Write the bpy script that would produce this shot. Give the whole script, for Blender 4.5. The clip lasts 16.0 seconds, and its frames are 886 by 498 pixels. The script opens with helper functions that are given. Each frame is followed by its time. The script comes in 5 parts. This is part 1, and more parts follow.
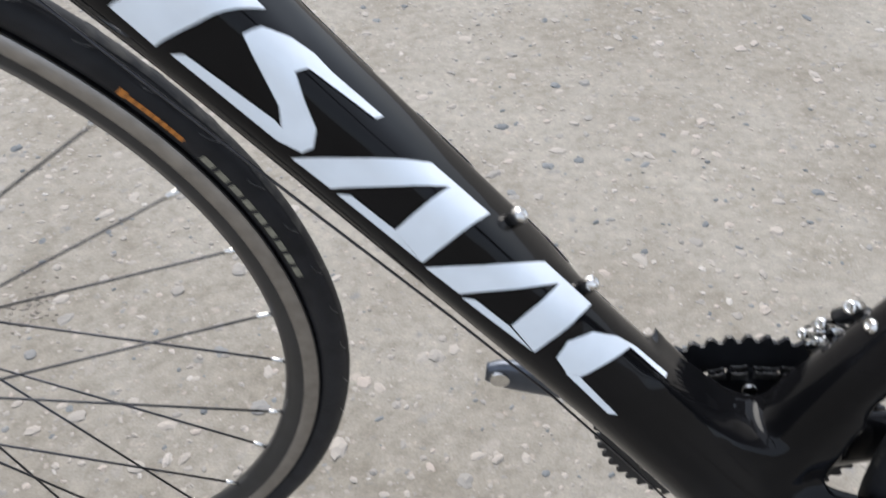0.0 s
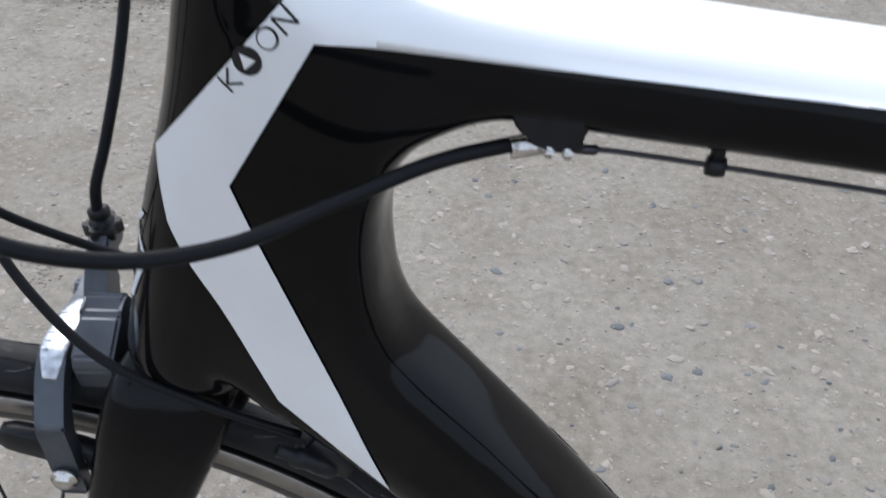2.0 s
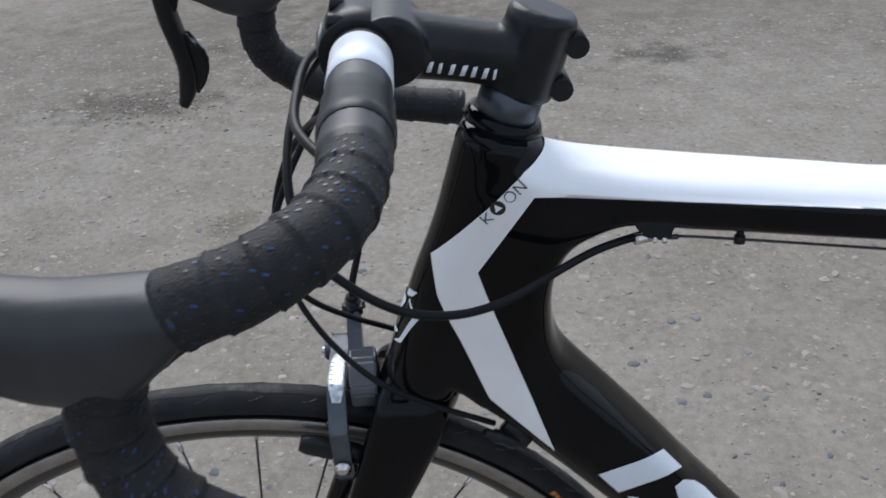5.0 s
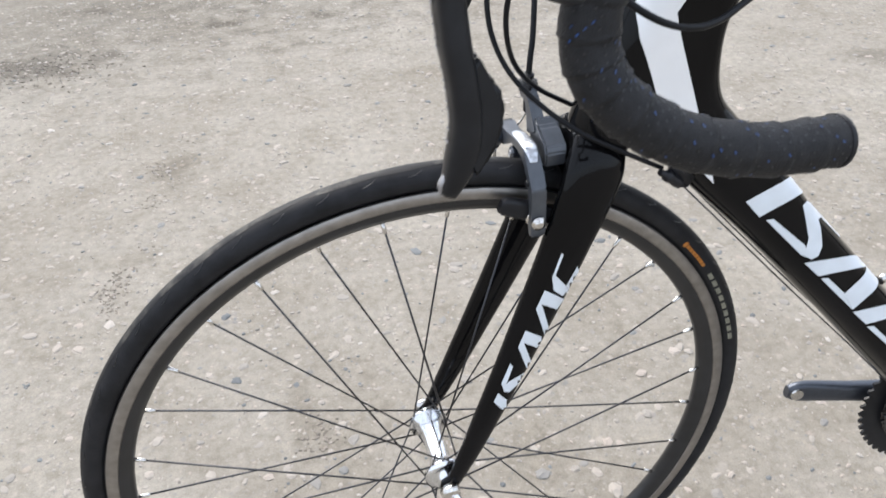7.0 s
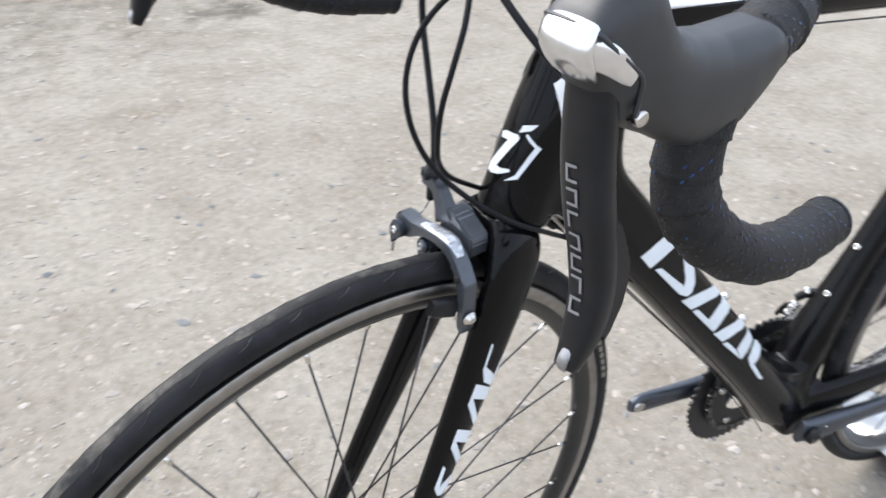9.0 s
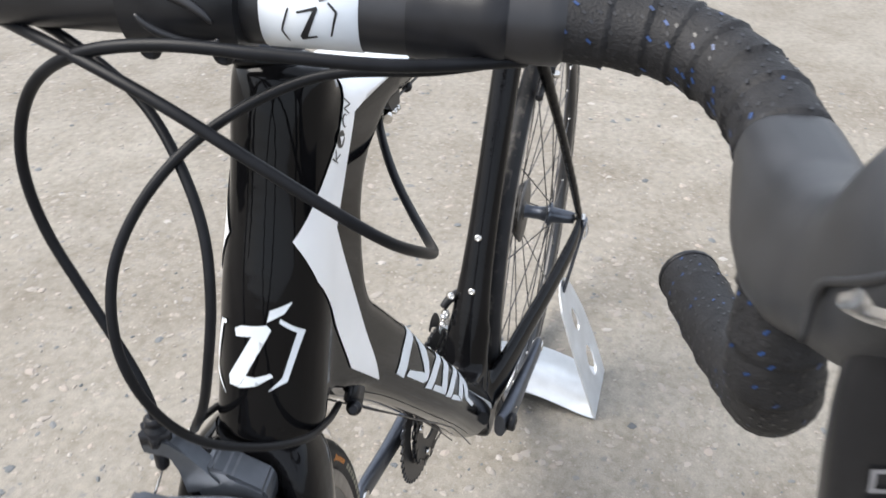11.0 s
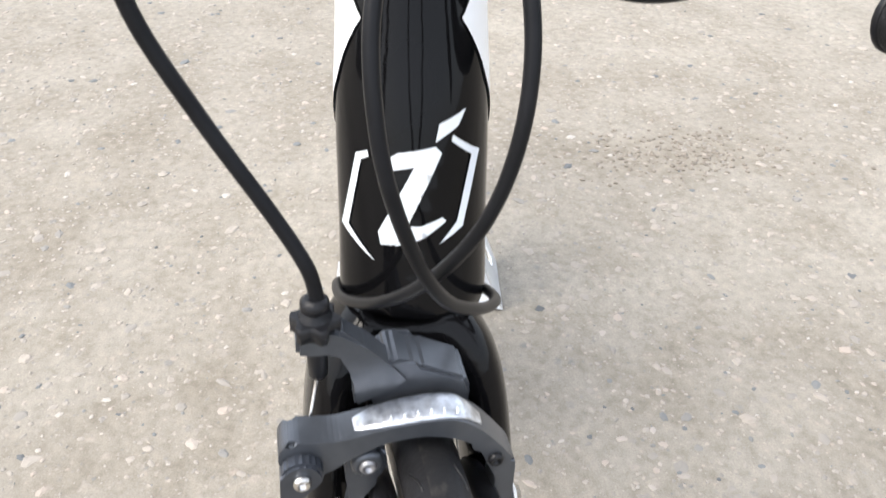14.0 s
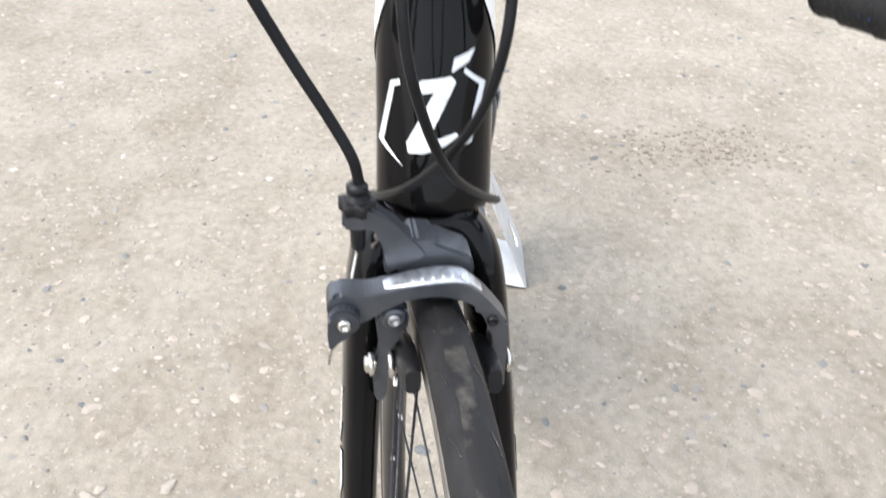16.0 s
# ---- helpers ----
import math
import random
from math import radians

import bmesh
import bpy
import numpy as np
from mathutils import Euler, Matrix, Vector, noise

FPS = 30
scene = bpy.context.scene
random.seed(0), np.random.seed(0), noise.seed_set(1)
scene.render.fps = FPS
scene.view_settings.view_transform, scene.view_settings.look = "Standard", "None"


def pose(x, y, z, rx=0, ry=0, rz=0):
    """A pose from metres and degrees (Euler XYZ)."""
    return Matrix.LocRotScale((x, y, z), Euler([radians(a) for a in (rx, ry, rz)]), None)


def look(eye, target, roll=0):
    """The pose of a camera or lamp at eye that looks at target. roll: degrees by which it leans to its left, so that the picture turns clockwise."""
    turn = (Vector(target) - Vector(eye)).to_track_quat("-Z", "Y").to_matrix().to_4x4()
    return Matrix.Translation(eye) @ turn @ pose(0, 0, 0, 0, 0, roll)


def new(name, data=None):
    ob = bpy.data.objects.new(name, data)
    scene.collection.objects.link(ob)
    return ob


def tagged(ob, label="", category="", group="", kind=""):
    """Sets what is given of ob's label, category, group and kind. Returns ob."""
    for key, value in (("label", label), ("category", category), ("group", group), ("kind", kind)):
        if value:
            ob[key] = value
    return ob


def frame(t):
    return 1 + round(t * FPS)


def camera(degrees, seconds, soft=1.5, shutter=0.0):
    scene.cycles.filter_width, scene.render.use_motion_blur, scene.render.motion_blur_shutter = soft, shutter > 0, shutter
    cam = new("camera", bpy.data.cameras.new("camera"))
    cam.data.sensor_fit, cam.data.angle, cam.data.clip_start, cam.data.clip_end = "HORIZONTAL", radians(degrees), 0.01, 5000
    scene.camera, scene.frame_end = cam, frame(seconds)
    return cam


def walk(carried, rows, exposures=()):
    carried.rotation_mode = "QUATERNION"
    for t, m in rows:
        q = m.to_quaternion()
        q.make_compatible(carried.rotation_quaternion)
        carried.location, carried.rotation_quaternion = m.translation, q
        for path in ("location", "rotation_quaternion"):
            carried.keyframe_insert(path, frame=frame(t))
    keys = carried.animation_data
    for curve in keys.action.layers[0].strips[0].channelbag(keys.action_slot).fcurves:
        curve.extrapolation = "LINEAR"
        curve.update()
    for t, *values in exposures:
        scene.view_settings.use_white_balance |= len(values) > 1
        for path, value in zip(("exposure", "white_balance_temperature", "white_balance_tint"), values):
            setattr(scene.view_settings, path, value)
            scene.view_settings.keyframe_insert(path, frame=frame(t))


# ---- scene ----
cam = camera(56.85, 16.0, 1.6, 0.4)
# seconds, eye in metres, turn in degrees
ROWS = [
    (0.0, 0.4035, -0.3490, 0.7587, 47.47, 0.06, 0.14),
    (0.5, 0.3583, -0.3233, 0.8162, 48.80, -0.45, 1.65),
    (1.0, 0.3169, -0.2790, 0.8612, 50.59, -0.72, 2.83),
    (1.5, 0.2853, -0.2502, 0.8875, 51.85, -1.39, 3.70),
    (2.0, 0.2736, -0.2476, 0.9161, 52.80, -0.99, 4.66),
    (2.5, 0.2631, -0.2491, 0.9523, 53.82, -0.33, 5.05),
    (3.0, 0.2474, -0.2589, 0.9825, 54.33, -0.43, 4.68),
    (3.2, 0.2422, -0.2658, 1.0000, 54.49, -0.49, 4.40),
    (5.3, 0.1706, -0.4516, 1.0440, 57.62, 3.10, 0.40),
    (5.5, 0.1586, -0.4620, 1.0385, 57.44, 3.65, 0.73),
    (6.0, 0.0854, -0.5053, 1.0071, 57.17, 4.04, -4.16),
    (6.5, -0.0143, -0.5399, 0.9876, 56.49, 2.91, -8.86),
    (7.0, -0.0830, -0.5626, 0.9694, 55.56, 2.19, -11.82),
    (7.5, -0.1220, -0.5496, 0.9591, 53.91, 0.91, -14.43),
    (8.0, -0.1653, -0.5088, 0.9840, 56.41, -1.12, -20.40),
    (8.5, -0.1942, -0.4617, 1.0059, 56.63, -1.39, -26.17),
    (9.0, -0.2137, -0.4033, 0.9966, 56.00, -2.36, -35.32),
    (9.5, -0.2582, -0.3316, 0.9959, 56.80, -3.69, -52.75),
    (10.0, -0.2571, -0.2685, 1.0004, 56.61, -3.25, -63.21),
    (10.2, -0.2361, -0.2428, 0.9926, 57.07, -2.80, -66.93),
    (12.3, -0.0836, -0.0099, 0.9855, 55.61, 0.53, -94.60),
    (12.5, -0.0698, 0.0104, 0.9799, 55.56, -0.08, -96.63),
    (13.0, -0.0587, 0.0189, 0.9588, 55.65, -0.22, -99.15),
    (13.5, -0.0772, 0.0183, 0.9124, 53.94, -0.86, -99.11),
    (14.0, -0.1022, 0.0245, 0.8812, 53.41, -0.87, -97.79),
    (14.5, -0.1187, 0.0236, 0.8623, 52.84, -0.81, -97.60),
    (15.0, -0.1377, 0.0187, 0.8509, 51.75, -0.69, -97.01),
    (15.5, -0.1664, 0.0174, 0.8533, 51.36, -0.53, -96.37),
    (16.0, -0.2000, 0.0270, 0.8966, 53.82, -0.52, -95.07),
]
EXPOSURES = [(0, 0.74, 6260, 10), (0.5, 0.69, 6230, 10), (1, 0.86, 6210, 10), (1.5, 0.93, 6160, 10), (2, 0.34, 6040, 10), (2.5, -0.51, 5930, 10), (3.2, -0.81, 5860, 10), (5.3, 0.14, 5990, 10), (5.5, 0.24, 6010, 10), (6, 0.38, 6140, 10), (7, 0.94, 6360, 10), (7.5, 1.12, 6310, 10), (8, 1.14, 6280, 10), (9, 1.07, 6270, 10), (10, 1.14, 6330, 10), (12.3, 0.65, 6590, 10), (12.5, 0.74, 6590, 10), (13.5, 1.24, 6630, 10), (14.5, 1.24, 6610, 10), (16, 1.32, 6610, 10)]
walk(cam, [(t, pose(x, y, z, rx, ry, rz)) for t, x, y, z, rx, ry, rz in ROWS], EXPOSURES)
from mathutils.bvhtree import BVHTree

# ---- sky and sun: bright overcast day ----
SUN_EL, SUN_AZ = radians(50), radians(-20)
world = bpy.data.worlds.new("overcast_sky")
scene.world = world
world.use_nodes = True
wn, wl = world.node_tree.nodes, world.node_tree.links
sky = wn.new("ShaderNodeTexSky")
sky.sky_type, sky.sun_disc = "NISHITA", False
sky.sun_elevation, sky.sun_rotation = SUN_EL, SUN_AZ
sky.air_density, sky.dust_density, sky.ozone_density = 1.0, 4.0, 1.0
soft = wn.new("ShaderNodeMixRGB")
soft.inputs[0].default_value = 0.55
soft.inputs[2].default_value = (8.6, 9.2, 10.2, 1)
wl.new(sky.outputs[0], soft.inputs[1])
wl.new(soft.outputs[0], wn["Background"].inputs[0])
wn["Background"].inputs[1].default_value = 0.126
sun = new("sun", bpy.data.lights.new("sun", "SUN"))
sun.data.energy, sun.data.angle, sun.data.color = 2.6, radians(45), (1.0, 0.96, 0.90)
sun.matrix_world = look((0, 0, 10), Vector((0, 0, 10)) - Vector((math.sin(SUN_AZ) * math.cos(SUN_EL), math.cos(SUN_AZ) * math.cos(SUN_EL), math.sin(SUN_EL))))


# ---- materials ----
def material(name, color, rough=0.5, metal=0.0, coat=0.0, vary=0.0, scale=40.0, bump=0.0, bump_scale=300.0, rough_vary=0.0, spec=0.5):
    m = bpy.data.materials.new(name)
    m.use_nodes = True
    n, l = m.node_tree.nodes, m.node_tree.links
    b = n["Principled BSDF"]
    b.inputs["Base Color"].default_value = (*color, 1)
    b.inputs["Roughness"].default_value = rough
    b.inputs["Metallic"].default_value = metal
    b.inputs["Coat Weight"].default_value = coat
    b.inputs["Coat Roughness"].default_value = 0.04
    b.inputs["Specular IOR Level"].default_value = spec
    geo = n.new("ShaderNodeNewGeometry")
    if vary:
        tex = n.new("ShaderNodeTexNoise")
        tex.inputs["Scale"].default_value, tex.inputs["Detail"].default_value = scale, 6
        l.new(geo.outputs["Position"], tex.inputs["Vector"])
        ramp = n.new("ShaderNodeValToRGB")
        ramp.color_ramp.elements[0].position, ramp.color_ramp.elements[1].position = 0.3, 0.7
        ramp.color_ramp.elements[0].color = (*[c * (1 - vary) for c in color], 1)
        ramp.color_ramp.elements[1].color = (*[min(1, c * (1 + vary)) for c in color], 1)
        l.new(tex.outputs[0], ramp.inputs[0])
        l.new(ramp.outputs[0], b.inputs["Base Color"])
        if rough_vary:
            mr = n.new("ShaderNodeMapRange")
            mr.inputs[3].default_value, mr.inputs[4].default_value = rough - rough_vary, rough + rough_vary
            l.new(tex.outputs[0], mr.inputs[0])
            l.new(mr.outputs[0], b.inputs["Roughness"])
    if bump:
        t2 = n.new("ShaderNodeTexNoise")
        t2.inputs["Scale"].default_value, t2.inputs["Detail"].default_value = bump_scale, 3
        l.new(geo.outputs["Position"], t2.inputs["Vector"])
        bp = n.new("ShaderNodeBump")
        bp.inputs["Strength"].default_value, bp.inputs["Distance"].default_value = bump, 0.001
        l.new(t2.outputs[0], bp.inputs["Height"])
        l.new(bp.outputs[0], b.inputs["Normal"])
    return m


CARBON = material("gloss_black_carbon", (0.004, 0.004, 0.0045), 0.07, vary=0.3, scale=15, rough_vary=0.03, spec=0.16)
WHITE = material("white_pearl_paint", (0.85, 0.86, 0.875), 0.34, metal=0.2, coat=0.2, vary=0.03, scale=30)
DECAL = material("white_decal", (0.66, 0.70, 0.74), 0.3, vary=0.04, scale=60)
GREY_DECAL = material("grey_decal", (0.17, 0.17, 0.18), 0.35, vary=0.1, scale=200)
DARK_DECAL = material("black_decal", (0.01, 0.01, 0.012), 0.35, vary=0.1, scale=100)
RUBBER = material("tyre_rubber", (0.013, 0.013, 0.0145), 0.55, spec=0.2, vary=0.35, scale=60, bump=0.25, bump_scale=500)
RIM_TRACK = material("machined_brake_track", (0.30, 0.283, 0.265), 0.45, metal=1.0, vary=0.15, scale=90, bump=0.15, bump_scale=900)
RIM_BLACK = material("black_anodised_rim", (0.012, 0.012, 0.013), 0.3, vary=0.3, scale=50)
SPOKE = material("steel_spoke", (0.05, 0.05, 0.055), 0.35, metal=0.8, vary=0.2, scale=200)
SILVER = material("polished_aluminium", (0.72, 0.73, 0.75), 0.20, metal=1.0, vary=0.08, scale=80, rough_vary=0.05)
ARM_FACE = material("silver_arm_face", (0.62, 0.64, 0.68), 0.36, metal=1.0, vary=0.35, scale=220, bump=0.5, bump_scale=350)
TIP = material("worn_alloy_tip", (0.32, 0.32, 0.33), 0.4, metal=0.8, vary=0.2, scale=200)
STEEL = material("bolt_steel", (0.62, 0.60, 0.57), 0.25, metal=1.0, vary=0.15, scale=300)
GREY_METAL = material("dark_grey_anodised_aluminium", (0.075, 0.083, 0.100), 0.34, metal=0.75, vary=0.12, scale=120, rough_vary=0.06)
MATT_BLACK = material("matt_black_alloy", (0.010, 0.0102, 0.0115), 0.34, spec=0.25, vary=0.25, scale=80, bump=0.05, bump_scale=1500)
SATIN = material("satin_black_bar", (0.012, 0.012, 0.014), 0.42, spec=0.5, vary=0.2, scale=70)
TAPE = material("black_bar_tape", (0.013, 0.013, 0.0142), 0.60, spec=0.26, vary=0.35, scale=150, bump=0.5, bump_scale=900)
BLUE = material("blue_perforation", (0.006, 0.030, 0.11), 0.4, vary=0.5, scale=200)
HOOD = material("rubber_hood", (0.019, 0.0200, 0.0225), 0.44, spec=0.5, vary=0.25, scale=60, rough_vary=0.06, bump=0.08, bump_scale=1500)
BRAKE_GREY = material("grey_anodised_caliper", (0.088, 0.096, 0.110), 0.33, metal=0.6, vary=0.12, scale=120, rough_vary=0.06)
CABLE = material("black_cable_housing", (0.008, 0.0085, 0.010), 0.38, spec=0.14, vary=0.2, scale=100)
BLACK_PLASTIC = material("black_plastic", (0.011, 0.0112, 0.013), 0.36, spec=0.25, vary=0.2, scale=100)
ORANGE = material("orange_tyre_print", (0.42, 0.15, 0.02), 0.6, vary=0.2, scale=200)
YELLOW = material("yellow_print", (0.55, 0.40, 0.02), 0.5, vary=0.15, scale=200)
BEIGE_PRINT = material("faded_tyre_print", (0.20, 0.19, 0.145), 0.7, vary=0.3, scale=300)
CHAIN_MAT = material("oily_chain_steel", (0.11, 0.105, 0.10), 0.45, metal=0.9, vary=0.4, scale=300)
SHEET = material("brushed_aluminium_sheet", (0.62, 0.64, 0.66), 0.38, metal=0.6, vary=0.12, scale=25, bump=0.1, bump_scale=400, rough_vary=0.1)


def worn_material():
    m = RUBBER.copy()
    m.name = "worn_tread"
    n, l = m.node_tree.nodes, m.node_tree.links
    for r in [x for x in n if x.type == "VALTORGB"]:
        r.color_ramp.elements[0].position, r.color_ramp.elements[1].position = 0.50, 0.78
        r.color_ramp.elements[0].color, r.color_ramp.elements[1].color = (0.0125, 0.0125, 0.0135, 1), (0.105, 0.097, 0.084, 1)
    for t in [x for x in n if x.type == "TEX_NOISE"][:1]:
        t.inputs["Scale"].default_value, t.inputs["Detail"].default_value, t.inputs["Roughness"].default_value = 50, 9, 0.66
    return m


WORN = worn_material()


def ground_material():
    m = bpy.data.materials.new("sandy_gravel_ground")
    m.use_nodes = True
    n, l = m.node_tree.nodes, m.node_tree.links
    b = n["Principled BSDF"]
    b.inputs["Roughness"].default_value = 0.9
    b.inputs["Specular IOR Level"].default_value = 0.25
    geo = n.new("ShaderNodeNewGeometry")

    def noise_tex(scale, detail=6, rough=0.6):
        t = n.new("ShaderNodeTexNoise")
        t.inputs["Scale"].default_value, t.inputs["Detail"].default_value, t.inputs["Roughness"].default_value = scale, detail, rough
        l.new(geo.outputs["Position"], t.inputs["Vector"])
        return t.outputs[0]

    def ramp(src, *stops):
        r = n.new("ShaderNodeValToRGB")
        e = r.color_ramp.elements
        e[0].position, e[0].color = stops[0][0], (*stops[0][1], 1)
        e[1].position, e[1].color = stops[-1][0], (*stops[-1][1], 1)
        for p, c in stops[1:-1]:
            x = e.new(p)
            x.color = (*c, 1)
        l.new(src, r.inputs[0])
        return r.outputs[0]

    def mix(kind, fac, a, c):
        x = n.new("ShaderNodeMixRGB")
        x.blend_type = kind
        if isinstance(fac, float):
            x.inputs[0].default_value = fac
        else:
            l.new(fac, x.inputs[0])
        l.new(a, x.inputs[1])
        l.new(c, x.inputs[2])
        return x.outputs[0]

    broad = ramp(noise_tex(1.3, 6), (0.3, (0.182, 0.165, 0.139)), (0.5, (0.214, 0.198, 0.172)), (0.72, (0.245, 0.229, 0.200)))
    patch = ramp(noise_tex(6, 7, 0.65), (0.32, (0.80, 0.78, 0.75)), (0.58, (1.0, 1.0, 1.0)), (0.8, (1.06, 1.05, 1.03)))
    col = mix("MULTIPLY", 1.0, broad, patch)
    blotch = ramp(noise_tex(48, 5, 0.6), (0.34, (0.86, 0.85, 0.83)), (0.5, (1.0, 1.0, 1.0)), (0.68, (1.12, 1.11, 1.09)))
    col = mix("MULTIPLY", 1.0, col, blotch)
    grain = ramp(noise_tex(420, 3, 0.6), (0.3, (0.84, 0.83, 0.82)), (0.5, (1.0, 1.0, 1.0)), (0.7, (1.14, 1.13, 1.11)))
    col = mix("MULTIPLY", 1.0, col, grain)
    # embedded pebbles of two sizes
    masks = []
    for size, lo, hi, amount in ((46, 0.53, 0.60, 0.62), (105, 0.50, 0.58, 0.7)):
        vor = n.new("ShaderNodeTexVoronoi")
        vor.inputs["Scale"].default_value, vor.inputs["Randomness"].default_value = size, 1.0
        wob = n.new("ShaderNodeMixRGB")
        wob.blend_type, wob.inputs[0].default_value = "ADD", 0.006
        wn2 = n.new("ShaderNodeTexNoise")
        wn2.inputs["Scale"].default_value = size * 3
        l.new(geo.outputs["Position"], wn2.inputs["Vector"])
        l.new(geo.outputs["Position"], wob.inputs[1])
        l.new(wn2.outputs["Color"], wob.inputs[2])
        l.new(wob.outputs[0], vor.inputs["Vector"])
        peb = ramp(vor.outputs["Color"], (0.0, (0.103, 0.107, 0.118)), (0.22, (0.158, 0.154, 0.150)), (0.34, (0.229, 0.209, 0.186)), (0.6, (0.269, 0.245, 0.217)), (0.8, (0.284, 0.241, 0.205)), (1.0, (0.363, 0.344, 0.316)))
        edge = ramp(vor.outputs["Distance"], (0.22, (amount, amount, amount)), (0.40, (0, 0, 0)))
        few = ramp(noise_tex(size * 0.55, 3), (lo, (0, 0, 0)), (hi, (1, 1, 1)))
        mask = mix("MULTIPLY", 1.0, edge, few)
        masks.append(mask)
        col = mix("MIX", mask, col, peb)
    # damp and dirty stains, then two broad darker far areas, all with ragged outlines
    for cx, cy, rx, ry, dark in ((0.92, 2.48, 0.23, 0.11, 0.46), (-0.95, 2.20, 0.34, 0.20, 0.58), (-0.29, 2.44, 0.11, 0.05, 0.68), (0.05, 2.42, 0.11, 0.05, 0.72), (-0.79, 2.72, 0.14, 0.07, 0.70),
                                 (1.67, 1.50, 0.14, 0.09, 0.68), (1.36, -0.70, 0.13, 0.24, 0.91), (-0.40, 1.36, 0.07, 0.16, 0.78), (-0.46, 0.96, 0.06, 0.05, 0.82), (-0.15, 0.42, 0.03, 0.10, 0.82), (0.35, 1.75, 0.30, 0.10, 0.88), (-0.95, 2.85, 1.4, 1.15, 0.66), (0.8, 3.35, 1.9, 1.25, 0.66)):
        sub = n.new("ShaderNodeVectorMath")
        sub.operation = "SUBTRACT"
        l.new(geo.outputs["Position"], sub.inputs[0])
        sub.inputs[1].default_value = (cx, cy, 0)
        div = n.new("ShaderNodeVectorMath")
        div.operation = "DIVIDE"
        l.new(sub.outputs[0], div.inputs[0])
        div.inputs[1].default_value = (rx, ry, 1)
        far = n.new("ShaderNodeVectorMath")
        far.operation = "LENGTH"
        l.new(div.outputs[0], far.inputs[0])
        rag = n.new("ShaderNodeMath")
        rag.operation = "MULTIPLY_ADD"
        l.new(noise_tex(11, 8, 0.7), rag.inputs[0])
        rag.inputs[1].default_value = 2.4
        l.new(far.outputs["Value"], rag.inputs[2])
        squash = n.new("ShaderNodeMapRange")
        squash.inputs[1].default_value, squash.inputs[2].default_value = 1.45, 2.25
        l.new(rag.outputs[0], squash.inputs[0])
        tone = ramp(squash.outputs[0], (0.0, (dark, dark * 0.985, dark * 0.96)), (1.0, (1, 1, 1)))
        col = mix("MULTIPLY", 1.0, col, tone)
    mask = mix("ADD", 1.0, masks[0], masks[1])
    l.new(col, b.inputs["Base Color"])
    add = n.new("ShaderNodeMath")
    add.operation = "MULTIPLY_ADD"
    l.new(mask, add.inputs[0])
    add.inputs[1].default_value = 0.5
    l.new(noise_tex(150, 7, 0.75), add.inputs[2])
    bp = n.new("ShaderNodeBump")
    bp.inputs["Strength"].default_value, bp.inputs["Distance"].default_value = 0.48, 0.003
    l.new(add.outputs[0], bp.inputs["Height"])
    l.new(bp.outputs[0], b.inputs["Normal"])
    return m


def stone_material():
    m = bpy.data.materials.new("loose_stones")
    m.use_nodes = True
    n, l = m.node_tree.nodes, m.node_tree.links
    b = n["Principled BSDF"]
    b.inputs["Roughness"].default_value = 0.85
    geo = n.new("ShaderNodeNewGeometry")
    r = n.new("ShaderNodeValToRGB")
    e = r.color_ramp.elements
    e[0].color, e[1].color = (0.080, 0.086, 0.091, 1), (0.308, 0.292, 0.268, 1)
    for p, c in ((0.06, (0.122, 0.128, 0.132, 1)), (0.12, (0.184, 0.172, 0.156, 1)), (0.35, (0.224, 0.204, 0.180, 1)), (0.6, (0.256, 0.232, 0.204, 1)), (0.8, (0.260, 0.232, 0.202, 1)), (0.93, (0.276, 0.238, 0.206, 1))):
        e.new(p).color = c
    l.new(geo.outputs["Random Per Island"], r.inputs[0])
    l.new(r.outputs[0], b.inputs["Base Color"])
    return m


# ---- mesh helpers ----
def part(name, bm, mat, parent, label="", m=None, smooth=True):
    """Links a bmesh as one mesh object under a thing or a part."""
    me = bpy.data.meshes.new(name)
    if m is not None:
        bm.transform(m)
    bmesh.ops.recalc_face_normals(bm, faces=bm.faces)
    bm.to_mesh(me)
    bm.free()
    for p in me.polygons:
        p.use_smooth = smooth and len(p.vertices) < 5
    me.materials.append(mat)
    ob = new(name, me)
    ob.parent = parent
    if label:
        tagged(ob, label)
    return ob


def spline(pts, k=6):
    """Catmull-Rom through the points, k steps between each two."""
    p = [np.array(a, float) for a in pts]
    p = [2 * p[0] - p[1]] + p + [2 * p[-1] - p[-2]]
    out = []
    for i in range(1, len(p) - 2):
        for j in range(k):
            t = j / k
            out.append(0.5 * (2 * p[i] + (p[i + 1] - p[i - 1]) * t + (2 * p[i - 1] - 5 * p[i] + 4 * p[i + 1] - p[i + 2]) * t ** 2
                              + (3 * p[i] - p[i - 1] - 3 * p[i + 1] + p[i + 2]) * t ** 3))
    out.append(p[-2])
    return out


